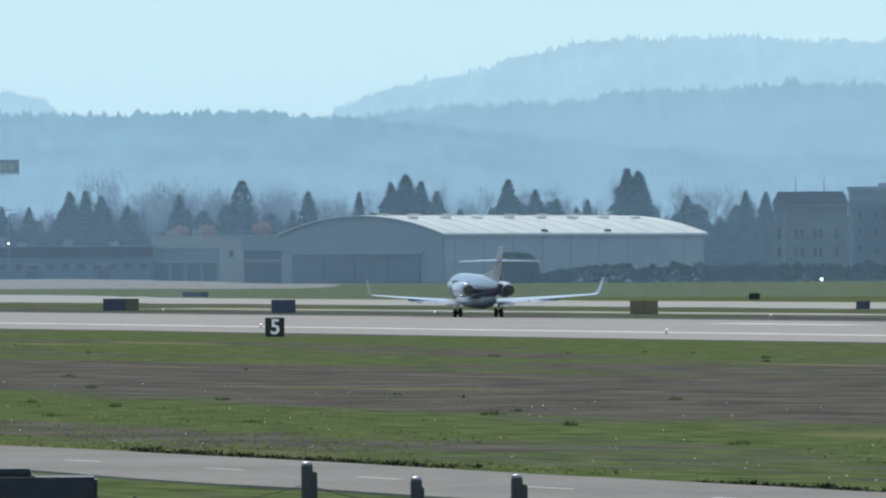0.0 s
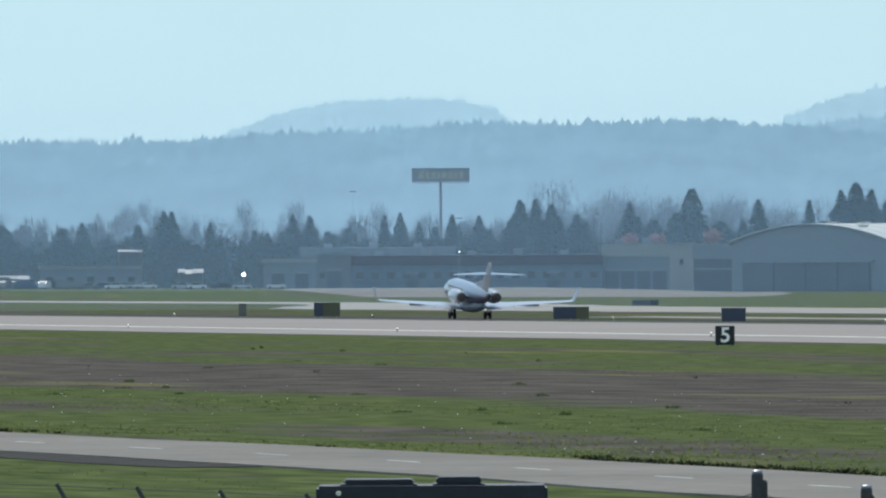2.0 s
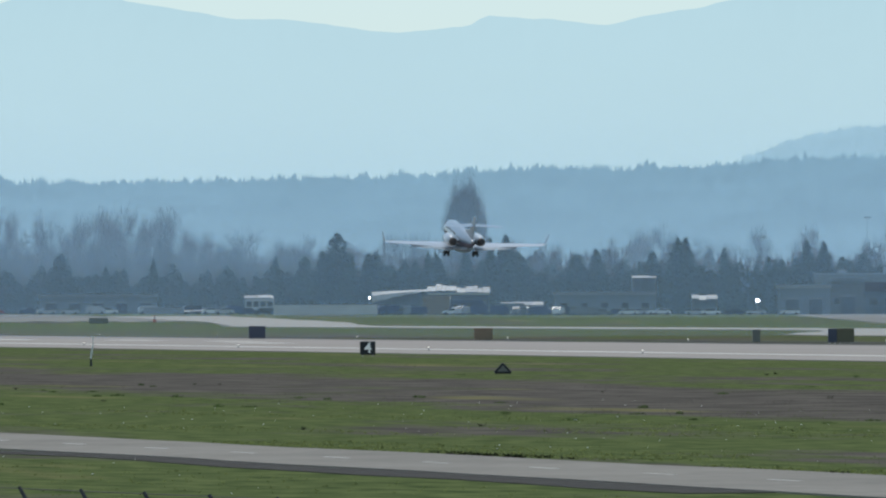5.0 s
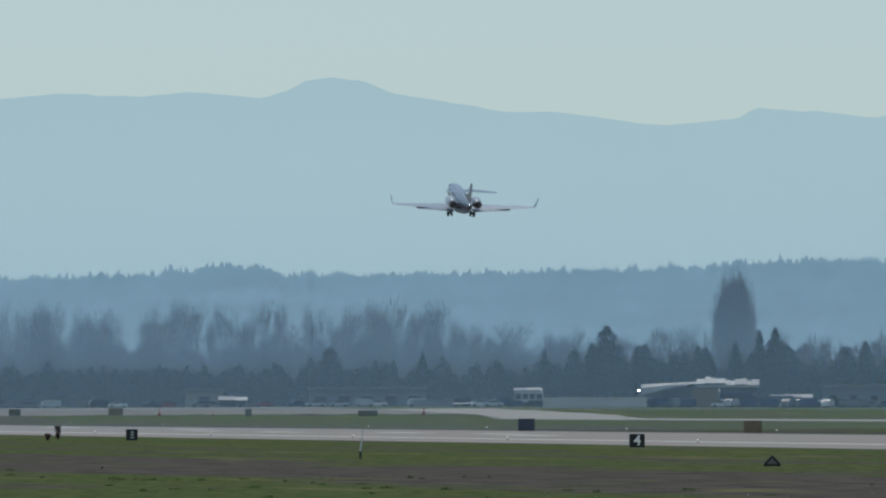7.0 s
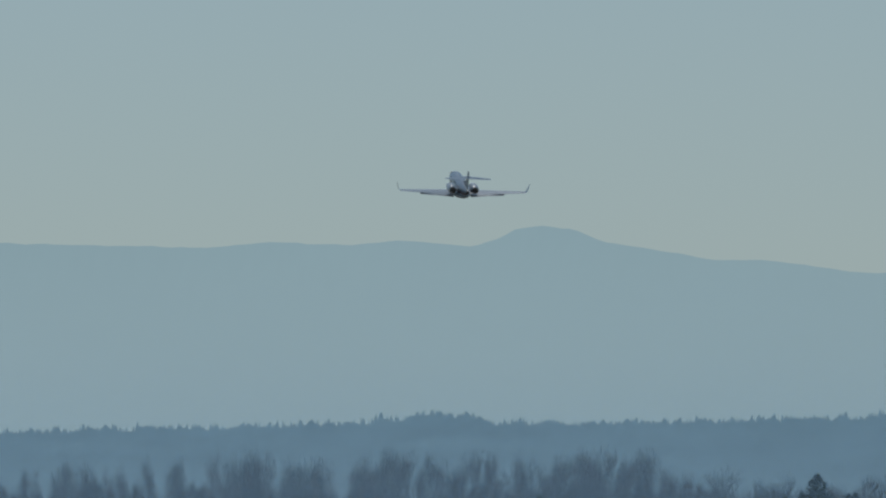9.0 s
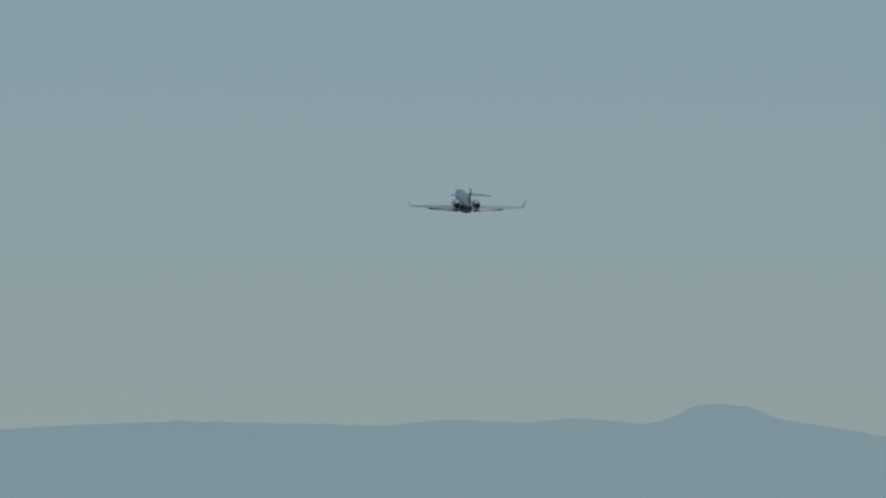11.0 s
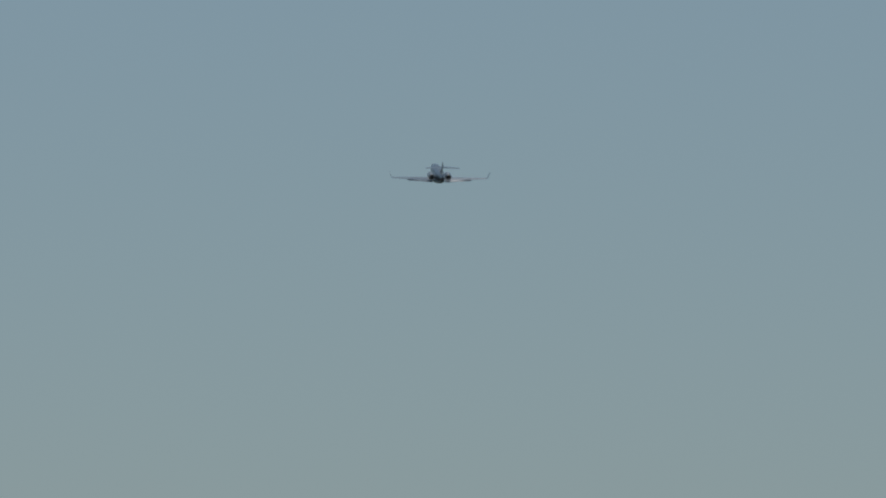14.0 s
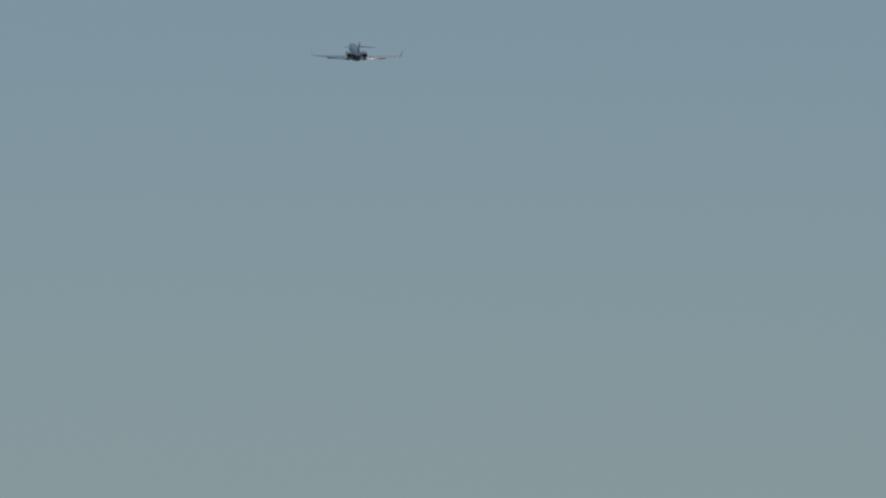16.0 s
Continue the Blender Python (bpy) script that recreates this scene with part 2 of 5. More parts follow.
def strip(name, u0, u1, v0, v1, z, mat, label, category, wobble=0.0, n=40, thick=0.25, swing=None):
    """A paved strip along the runway's direction, with a real edge."""
    bm = bmesh.new()
    a = []
    cols = 10 if v1 - v0 > 40 else 1
    for k in range(n + 1):
        u = u0 + (u1 - u0) * k / n
        w = [wobble * noise.noise((u * 0.05, s, 3.0)) + 0.5 * wobble * noise.noise((u * 0.21, s, 9.0)) for s in (0.0, 7.0)]
        if v1 < 80:
            w = [q - bend(u) for q in w]
        if swing:
            w = [q + r for q, r in zip(w, swing(u))]
        near, far = v0 + w[0], v1 + w[1]
        edge = [(near, z - thick)]
        for j in range(cols + 1):
            v = near + (far - near) * j / cols
            edge.append((v, z + land(*on_run(u, v)[:2])))
        edge.append((far, z - thick))
        a.append([bm.verts.new(on_run(u, v, h)) for v, h in edge])
    m = cols + 3
    for p, q in zip(a, a[1:]):
        for k in range(m):
            bm.faces.new((p[k], p[(k + 1) % m], q[(k + 1) % m], q[k]))
    bm.faces.new(a[0])
    bm.faces.new(a[-1])
    return tagged(part(name, bm, mat), label, category, kind="structure")


ground()
strip("runway", 300, 3300, 208, 280, 0.05, ASPHALT, "wide pale grey concrete runway", "runway", 1.0, 120)
# A darker strip follows the runway's far edge.
strip("runway_dark_edge", 300, 3300, 280.2, 287, 0.05, DARK, "dark asphalt strip along the runway", "runway", 1.6, 160)
strip("runway_side_line", 300, 3300, 226.4, 228.8, 0.058, LINE, "worn white line along the runway's side", "road marking", 0, 20, 0.006)
strip("runway_far_edge", 500, 1130, 312, 321, 0.04, TAXI, "thin pale strip of paved shoulder", "taxiway", 2.0)
strip("runway_dark_verge", 500, 1500, 296, 301, 0.04, DARK, "thin dark strip in the grass beside the runway", "taxiway", 3.0, 90)


def ease(u, a, b):
    k = min(max((u - a) / (b - a), 0), 1)
    return k * k * (3 - 2 * k)


def swerve(u):
    """How far the taxiway's two sides swing away from the runway."""
    return 62 * ease(u, 1380, 1680) + 20 * ease(u, 2080, 2250), 36 * ease(u, 1380, 1680) + 18 * ease(u, 2080, 2250)


strip("taxiway", 500, 2350, 350, 404, 0.12, TAXI, "pale concrete taxiway that swings away from the runway", "taxiway", 3, 160, swing=swerve)


def apron(b0, b1, near_rows, far_rows, label):
    """A sheet of old concrete on the rising ground, from one distance to another along a stretch of bearings."""
    bm = bmesh.new()
    rows = []
    for k in range(81):
        b = b0 + (b1 - b0) * k / 80
        near, far = (float(np.interp(b, [r[0] for r in rs], [r[1] for r in rs])) for rs in (near_rows, far_rows))
        near += 22 * noise.noise((b * 0.5, 1, 2))
        line = []
        for j in range(13):
            p = at(b, near + (far - near) * j / 12)
            line.append(bm.verts.new((p.x, p.y, land(p.x, p.y) + 0.08)))
        rows.append([bm.verts.new(line[0].co - Vector((0, 0, 0.3))), *line])
    for p, q in zip(rows, rows[1:]):
        for j in range(13):
            bm.faces.new((p[j], q[j], q[j + 1], p[j + 1]))
    tagged(part("apron", bm, APRON), label, "apron", kind="structure")


apron(-54, -9, ((-54, 2420), (-50, 2300), (-46, 2180), (-38, 2140), (-28, 2130), (-19, 2060), (-13, 2080), (-10, 2180), (-9, 2300)),
      ((-54, 2555), (-20, 2555), (-18, 2470), (-10, 2440), (-9, 2330)), "pale concrete apron before the low buildings")
apron(-185, -102, ((-185, 2290), (-120, 2300), (-108, 2290), (-104, 2275), (-102, 2265)), ((-185, 2520), (-124, 2500), (-116, 2400), (-109, 2325), (-104, 2296), (-102, 2280)), "pale concrete apron at the far end of the field")


strip("road", 30, 900, 64.5, 73.3, 0.05, ROAD, "narrow grey asphalt perimeter road", "road", 0.7, 120)
strip("verge", 262, 900, 62.3, 64.8, 0.02, GRAVEL, "dark gravel verge beside the perimeter road", "road verge", 1.6, 80)
for k in range(40):
    strip("road_dash", 60 + k * 12, 63 + k * 12, 68.77, 68.88, 0.056, LINE, "faded white dash of the road's centre line", "road marking", 0, 1, 0.006)
# Short white bars laid flat on the runway.
for k, (u, v) in enumerate(((700, 262), (760, 262), (1420, 250), (1480, 250), (1900, 255), (1985, 255), (1245, 248), (1300, 256), (1365, 256), (1690, 264), (1560, 262))):
    strip("runway_mark", u, u + 30, v, v + 3, 0.058, LINE, "white bar on the runway", "road marking", 0, 1, 0.006)


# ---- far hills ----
# Haze is painted in: hills farther off glow bluer and paler.
HILL_NEAR = far_glow("hazy_wooded_ridge", (0.212, 0.372, 0.485), (0.25, 0.395, 0.49), 55, 0.03, 0.13, 0.05)
HILL_MID = far_glow("hazy_blue_hill", (0.258, 0.432, 0.558), (0.275, 0.445, 0.562), 65, 0.03, 0.07, 0.035)
HILL_FAR = far_glow("hazy_pale_hill", (0.365, 0.575, 0.705), (0.385, 0.60, 0.715), 80, 0.03, 0.07, 0.03)
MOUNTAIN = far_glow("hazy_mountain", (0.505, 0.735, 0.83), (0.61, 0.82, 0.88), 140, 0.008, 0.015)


def ridge(crest, d, mat, label, trees=0.0, rough=0.25, lean=260, step=0.16):
    """A long hill whose crest rises to the given heights (milliradians over the horizon), with wooded crest."""
    rnd = random.Random(int(d))
    bs = [c[0] for c in crest]
    bm = bmesh.new()
    lines = []
    n = int((bs[-1] - bs[0]) / 0.8)
    for k in range(n + 1):
        b = bs[0] + (bs[-1] - bs[0]) * k / n
        e = float(np.interp(b, bs, [c[1] for c in crest]))
        e += rough * noise.noise((b * 0.55, d, 0)) + 0.4 * rough * noise.noise((b * 1.7, d, 4))
        z = EYE + d * e / 1000
        lines.append([bm.verts.new(at(b, d - lean, 0.5)), bm.verts.new(at(b, d - lean * 0.35, z * 0.72)), bm.verts.new(at(b, d, z)),
                      bm.verts.new(at(b, d + 90, z * 0.8)), bm.verts.new(at(b, d + 160, 0.5))])
    for p, q in zip(lines, lines[1:]):
        for k in range(4):
            bm.faces.new((p[k], q[k], q[k + 1], p[k + 1]))
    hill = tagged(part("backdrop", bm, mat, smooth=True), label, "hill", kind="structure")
    if trees:
        verts, faces = [], []
        spots = []
        b = bs[0]
        while b < bs[-1]:
            b += rnd.uniform(0.5, 1.6) * step
            spots.append((b, 0.0))
        spots += [(rnd.uniform(bs[0], bs[-1]), rnd.random() ** 1.3) for _ in range(int((bs[-1] - bs[0]) * 7))]
        for b, down in spots:
            e = float(np.interp(b, bs, [c[1] for c in crest])) + rough * noise.noise((b * 0.55, d, 0)) + 0.4 * rough * noise.noise((b * 1.7, d, 4))
            clump = 0.75 + 0.45 * max(0, noise.noise((b * 0.5, 2, d)) + 0.3)
            h = trees * d / 1000 * (rnd.uniform(0.3, 1.05) + 0.2 * (rnd.random() < 0.1)) * clump
            pointed = rnd.random() < 0.75
            w = min(h * (rnd.uniform(0.22, 0.4) if pointed else rnd.uniform(0.4, 0.65)), 4.8)
            z = EYE + d * e / 1000
            base = at(b, d - rnd.uniform(0, 12) - down * lean * 0.35, z * (1 - 0.28 * down) - 0.6 - 0.4 * h)
            for lo, hi, r in ((0, 0.6, 1), (0.3, 0.85, 0.75), (0.55, 1.15, 0.5)) if pointed else ((0, 0.75, 0.85), (0.2, 0.9, 1.0), (0.45, 1.0, 0.85)):
                i = len(verts)
                for j in range(5):
                    a = j * math.tau / 5 + rnd.random()
                    verts.append(base + Vector((math.cos(a) * w * r, math.sin(a) * w * r, h * lo)))
                verts.append(base + Vector((0, 0, h * hi)))
                faces += [(i + j, i + (j + 1) % 5, i + 5) for j in range(5)]
        me = bpy.data.meshes.new("hill_woods")
        me.from_pydata(verts, [], faces)
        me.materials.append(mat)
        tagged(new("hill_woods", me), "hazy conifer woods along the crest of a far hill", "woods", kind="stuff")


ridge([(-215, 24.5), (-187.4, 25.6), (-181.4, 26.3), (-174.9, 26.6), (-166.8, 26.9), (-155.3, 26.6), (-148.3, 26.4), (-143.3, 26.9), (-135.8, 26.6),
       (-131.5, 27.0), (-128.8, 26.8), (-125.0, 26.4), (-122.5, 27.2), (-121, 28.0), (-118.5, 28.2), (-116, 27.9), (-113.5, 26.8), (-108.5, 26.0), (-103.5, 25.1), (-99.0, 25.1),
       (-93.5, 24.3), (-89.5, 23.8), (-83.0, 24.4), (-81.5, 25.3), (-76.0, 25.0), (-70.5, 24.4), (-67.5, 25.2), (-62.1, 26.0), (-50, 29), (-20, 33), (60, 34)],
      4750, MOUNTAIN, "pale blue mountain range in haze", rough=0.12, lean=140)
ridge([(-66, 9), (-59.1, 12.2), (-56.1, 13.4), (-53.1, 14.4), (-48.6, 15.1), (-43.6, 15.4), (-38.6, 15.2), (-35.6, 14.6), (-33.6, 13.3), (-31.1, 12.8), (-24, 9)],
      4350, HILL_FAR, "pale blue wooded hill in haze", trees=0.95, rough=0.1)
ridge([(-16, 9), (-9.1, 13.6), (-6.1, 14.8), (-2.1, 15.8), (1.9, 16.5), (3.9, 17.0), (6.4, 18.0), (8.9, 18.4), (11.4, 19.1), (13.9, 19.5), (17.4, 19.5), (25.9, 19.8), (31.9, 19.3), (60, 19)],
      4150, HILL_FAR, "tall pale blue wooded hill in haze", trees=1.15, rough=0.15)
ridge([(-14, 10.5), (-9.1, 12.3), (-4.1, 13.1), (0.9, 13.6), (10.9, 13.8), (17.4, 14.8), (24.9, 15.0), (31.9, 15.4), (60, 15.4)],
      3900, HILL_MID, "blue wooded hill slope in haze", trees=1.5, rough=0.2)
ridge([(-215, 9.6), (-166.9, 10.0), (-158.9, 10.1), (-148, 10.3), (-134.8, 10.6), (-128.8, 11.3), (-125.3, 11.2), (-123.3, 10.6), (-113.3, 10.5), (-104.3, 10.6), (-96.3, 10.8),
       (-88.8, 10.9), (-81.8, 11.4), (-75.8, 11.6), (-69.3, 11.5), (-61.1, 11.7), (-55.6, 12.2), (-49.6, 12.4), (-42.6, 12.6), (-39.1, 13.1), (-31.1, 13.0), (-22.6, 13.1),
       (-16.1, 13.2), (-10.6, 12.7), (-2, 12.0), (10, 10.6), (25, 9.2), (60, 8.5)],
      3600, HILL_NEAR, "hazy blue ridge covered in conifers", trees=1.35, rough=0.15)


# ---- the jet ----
# One white paint in two tones: darkened for shade here, brighter for sunlit nacelles.
WHITE = material("shaded_white_paint", (0.27, 0.335, 0.40), 0.2, tone=0.06, scale=0.6, fine=6.0, gloss=0.5)
NACELLE = material("sunlit_white_paint", (0.46, 0.50, 0.54), 0.22, tone=0.08, scale=0.6, fine=6.0)
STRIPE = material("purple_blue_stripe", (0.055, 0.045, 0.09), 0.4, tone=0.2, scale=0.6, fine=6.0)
# The belly's blue-grey includes light thrown up from the runway.
BELLY = material("runway_lit_belly_paint", (0.31, 0.37, 0.44), 0.35, tone=0.2, scale=0.6, fine=6.0)
FIN_PAINT = material("grey_beige_fin_paint", (0.31, 0.33, 0.36), 0.45, tone=0.1, scale=0.8, fine=6.0)
WING = material("pale_wing_skin", (0.50, 0.52, 0.55), 0.2, gloss=0.6, metal=0.0, tone=0.1, scale=0.8, fine=8.0)
NOZZLE = material("heat_stained_steel", (0.16, 0.14, 0.13), 0.6, metal=0.4, tone=0.3, scale=3.0, fine=20.0)
CHROME = material("polished_steel", (0.7, 0.68, 0.66), 0.2, metal=1.0, tone=0.2, scale=3.0, fine=20.0)
EXHAUST = material("dull_exhaust_metal", (0.13, 0.12, 0.12), 0.7, tone=0.4, scale=3.0, fine=20.0)
SOOT = material("sooty_metal", (0.06, 0.058, 0.06), 0.7, metal=0.0, tone=0.4, scale=3.0, fine=20.0)
RUBBER = material("black_rubber", (0.02, 0.02, 0.022), 0.8, tone=0.3, scale=5.0, fine=30.0)
GLASS = material("dark_glass", (0.02, 0.025, 0.03), 0.08, tone=0.2, scale=2.0, fine=10.0)
RED_LENS = material("red_lens", (0.5, 0.02, 0.02), 0.15, tone=0.2, scale=5.0, fine=20.0)


def jet():
    top = thing("business_jet", pose(0, 0, 0), "white twin-engine business jet with winglets and a dark belly", "airplane")
    # fuselage, nose at +y
    secs = [(10.4, 0.9, 0.05, 0.05), (10.1, 0.93, 0.26, 0.25), (9.4, 1.0, 0.52, 0.52), (8.4, 1.1, 0.76, 0.80), (7.2, 1.19, 0.92, 1.02), (6.0, 1.22, 0.99, 1.14), (4.0, 1.22, 1.01, 1.18), (2.0, 1.22, 1.01, 1.19),
            (0, 1.22, 1.01, 1.19), (-1.5, 1.23, 1.0, 1.18), (-3.0, 1.25, 0.97, 1.14), (-4.5, 1.3, 0.88, 1.04), (-6.0, 1.36, 0.73, 0.9), (-7.5, 1.44, 0.55, 0.71), (-9.0, 1.52, 0.36, 0.48), (-10.0, 1.58, 0.2, 0.28), (-10.3, 1.6, 0.08, 0.1)]
    bm = loft([ring_y(y, 0, z, rx, rz, 40) for y, z, rx, rz in secs])
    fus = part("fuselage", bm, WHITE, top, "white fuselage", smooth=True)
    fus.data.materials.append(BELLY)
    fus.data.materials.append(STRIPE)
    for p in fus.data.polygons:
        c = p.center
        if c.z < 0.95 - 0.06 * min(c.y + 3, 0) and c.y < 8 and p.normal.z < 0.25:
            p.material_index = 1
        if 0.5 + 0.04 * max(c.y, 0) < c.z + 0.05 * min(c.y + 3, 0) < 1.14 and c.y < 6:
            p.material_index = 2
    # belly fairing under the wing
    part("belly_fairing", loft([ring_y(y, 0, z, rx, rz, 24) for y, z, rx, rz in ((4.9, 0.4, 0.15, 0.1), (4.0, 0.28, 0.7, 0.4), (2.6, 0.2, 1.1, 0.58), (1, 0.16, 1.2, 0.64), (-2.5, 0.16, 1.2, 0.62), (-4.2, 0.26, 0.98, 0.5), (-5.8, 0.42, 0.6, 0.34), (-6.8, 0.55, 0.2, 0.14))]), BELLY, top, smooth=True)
    part("windscreen", loft([ring_y(y, 0, z, rx, rz, 18) for y, z, rx, rz in ((8.9, 1.42, 0.42, 0.22), (8.3, 1.56, 0.62, 0.36), (7.7, 1.72, 0.74, 0.42), (7.2, 1.85, 0.6, 0.3))]), GLASS, fus, "dark cockpit glass", smooth=True)
    for s in (-1, 1):
        for k in range(7):
            y = 4.9 - k * 1.05
            part("cabin_window", boxed(s * 0.93 - 0.05, y - 0.2, 1.4, s * 0.93 + 0.05, y + 0.2, 1.8, bevel=0.04), GLASS, fus)
    up_fin = (1, 0, 0)
    bm = loft([foil((0, -5.2, 1.9), 4.5, 0.36, up_fin), foil((0, -6.9, 2.55), 3.1, 0.32, up_fin), foil((0, -8.6, 3.95), 2.35, 0.25, up_fin), foil((0, -9.6, 4.75), 1.75, 0.18, up_fin), foil((0, -10.0, 4.88), 1.2, 0.05, up_fin)])
    fin = part("fin", bm, FIN_PAINT, top, "grey-beige swept fin")
    part("rudder", loft([foil((0, -9.6, 2.5), 0.75, 0.16, up_fin), foil((0, -10.8, 4.35), 0.6, 0.12, up_fin)]), WHITE, fin, "white rudder")
    part("dorsal_fillet", loft([foil((0, -2.2, 2.3), 4.6, 0.12, up_fin), foil((0, -4.4, 2.52), 3.2, 0.16, up_fin), foil((0, -6.2, 2.85), 1.6, 0.1, up_fin)]), FIN_PAINT, fin)
    part("tail_cone", loft([ring_y(y, 0, z, r, r, 12) for y, z, r in ((-9.9, 1.62, 0.24), (-10.6, 1.66, 0.17), (-10.75, 1.66, 0.13))]), SOOT, top, "dark exhaust cone of the tail", smooth=True)
    for s in (-1, 1):
        bm = loft([foil((s * 0.05, -8.1, 3.72), 2.5, 0.22), foil((s * 2.1, -9.05, 3.70), 1.7, 0.14), foil((s * 3.35, -9.65, 3.68), 1.1, 0.08), foil((s * 3.5, -10.0, 3.68), 0.6, 0.02)])
        stab = part("tailplane", bm, WHITE, top)
        part("elevator", loft([foil((s * 0.5, -10.35, 3.74), 0.55, 0.09), foil((s * 3.2, -10.7, 3.7), 0.38, 0.05)]), WHITE, stab)
        # wing with dihedral and blended winglet
        wing = part("wing", loft([foil((s * 0.6, 2.5, 0.0), 5.0, 0.6), foil((s * 1.5, 2.0, 0.04), 4.5, 0.5), foil((s * 4.0, 0.7, 0.24), 3.5, 0.36), foil((s * 7.3, -1.25, 0.53), 2.3, 0.22),
                                  foil((s * 9.35, -2.5, 0.72), 1.6, 0.13), foil((s * 9.65, -2.75, 0.82), 1.45, 0.11, (-s * 0.6, 0, 0.8))]), WING, top)
        part("winglet", loft([foil((s * 9.65, -2.75, 0.82), 1.45, 0.11, (-s * 0.6, 0, 0.8)), foil((s * 9.82, -2.95, 1.05), 1.25, 0.1, (-s, 0, 0.2)), foil((s * 10.1, -3.7, 2.05), 0.7, 0.05, (-s, 0, 0.2)), foil((s * 10.13, -4.0, 2.15), 0.35, 0.02, (-s, 0, 0.2))]), WHITE, wing, "white blended winglet")
        for x0, x1, drop in ((1.3, 3.9, 0.34), (4.0, 6.4, 0.28)):
            a = 0.2 + x0 * 0.085
            yb = lambda x: -2.45 - (x - 1.3) * 0.05
            flap = loft([foil((s * x0, yb(x0), 0.0 + x0 * 0.07 - 0.04), 0.95, 0.14, (0, 0.4, 0.9)), foil((s * x1, yb(x1), x1 * 0.07 - 0.04), 0.75, 0.11, (0, 0.4, 0.9))])
            bmesh.ops.rotate(flap, verts=flap.verts, cent=(0, yb((x0 + x1) / 2), (x0 + x1) / 2 * 0.075 - 0.1), matrix=Matrix.Rotation(radians(-13), 3, "X").inverted())
            part("flap", flap, WING, wing, "lowered wing flap")
        for x in (2.6, 5.2):
            part("flap_track_fairing", loft([ring_y(y, s * x, x * 0.075 - 0.2, r, r * 1.3, 10) for y, r in ((-0.2, 0.03), (-0.9, 0.13), (-2.3, 0.13), (-3.4, 0.03))]), WING, wing, smooth=True)
        # engine on its pylon
        ex, ez, ey = s * 1.72, 1.18, 1.1
        eng = part("engine", loft([ring_y(y + ey, ex, ez, r * 0.86, r * 0.86) for y, r in ((-2.2, 0.6), (-2.28, 0.65), (-2.6, 0.72), (-3.6, 0.8), (-5.0, 0.78), (-5.9, 0.67), (-6.3, 0.58), (-6.31, 0.5), (-5.6, 0.47)) ]), NACELLE, top, "white engine nacelle", smooth=True)
        part("nozzle", loft([ring_y(y + ey, ex, ez, r * 0.86, r * 0.86) for y, r in ((-5.55, 0.52), (-6.4, 0.54), (-6.75, 0.5), (-6.75, 0.345), (-6.0, 0.34))]), NOZZLE, eng, "heat-stained metal exhaust ring", smooth=True)
        part("exhaust", loft([ring_y(y + ey, ex, ez, r * 0.86, r * 0.86) for y, r in ((-5.9, 0.3), (-6.3, 0.33), (-6.72, 0.33), (-6.78, 0.05))]), EXHAUST, eng, "sooty exhaust opening", smooth=True)
        part("intake_lip", loft([ring_y(y + ey, ex, ez, r * 0.86, r * 0.86) for y, r in ((-2.5, 0.645), (-2.2, 0.61), (-2.14, 0.57), (-2.2, 0.52), (-2.6, 0.5))]), CHROME, eng, smooth=True)
        part("pylon", loft([foil((s * 0.6, -2.9 + ey, ez + 0.15), 3.0, 0.22), foil((s * 1.3, -3.1 + ey, ez + 0.1), 2.6, 0.18)]), WHITE, eng)
        # main landing gear, hinged at the wing root
        gear = part("main_gear", rods(((0, 0, 0.15), (0, 0, -0.83), 0.09), ((0, 0.05, 0.0), (-s * 0.8, 0.1, 0.05), 0.05), ((0, 0.0, -0.5), (0, 0.35, 0.0), 0.04), ((-0.26, 0, -0.83), (0.26, 0, -0.83), 0.06)), CHROME, top, "steel landing gear leg with two wheels")
        gear.location = (s * 1.75, -1.0, 0.0)
        for q in (-0.24, 0.24):
            w = bmesh.new()
            loft([[(q + dx, r * math.cos(k * math.tau / 20), -0.83 + r * math.sin(k * math.tau / 20)) for k in range(20)] for dx, r in ((-0.12, 0.2), (-0.12, 0.3), (-0.08, 0.37), (0.08, 0.37), (0.12, 0.3), (0.12, 0.2))], w)
            part("wheel", w, RUBBER, gear, "black rubber wheel", smooth=False)
        part("gear_door", boxed(s * 0.28 - 0.02, -0.35, -0.75, s * 0.28 + 0.02, 0.35, 0.05, bevel=0.01), WHITE, gear)
        GEARS.append((gear, s))
    nose = part("nose_gear", rods(((0, 0, 0.3), (0, 0, -0.95), 0.07), ((0, 0, -0.4), (0, 0.5, 0.2), 0.04), ((-0.2, 0, -1.05), (0.2, 0, -1.05), 0.05)), CHROME, top, "steel nose gear leg")
    nose.location = (0, 7.3, 0.12)
    for q in (-0.15, 0.15):
        w = bmesh.new()
        loft([[(q + dx, r * math.cos(k * math.tau / 16), -1.05 + r * math.sin(k * math.tau / 16)) for k in range(16)] for dx, r in ((-0.08, 0.12), (-0.08, 0.24), (-0.05, 0.29), (0.05, 0.29), (0.08, 0.24), (0.08, 0.12))], w)
        part("wheel", w, RUBBER, nose, "black rubber wheel")
    GEARS.append((nose, 0))
    part("beacon", loft([ring_y(y, 0, -0.27, r, r, 10) for y, r in ((-0.16, 0.02), (-0.08, 0.09), (0.08, 0.09), (0.16, 0.02))]), RED_LENS, top, "red beacon lens", smooth=True)
    for y in (2.5, -3.5):
        part("antenna", loft([foil((0, y, 2.3), 0.4, 0.04, (1, 0, 0)), foil((0, y - 0.2, 2.62), 0.18, 0.02, (1, 0, 0))]), WHITE, fus)
    return top


GEARS = []
JET = jet()

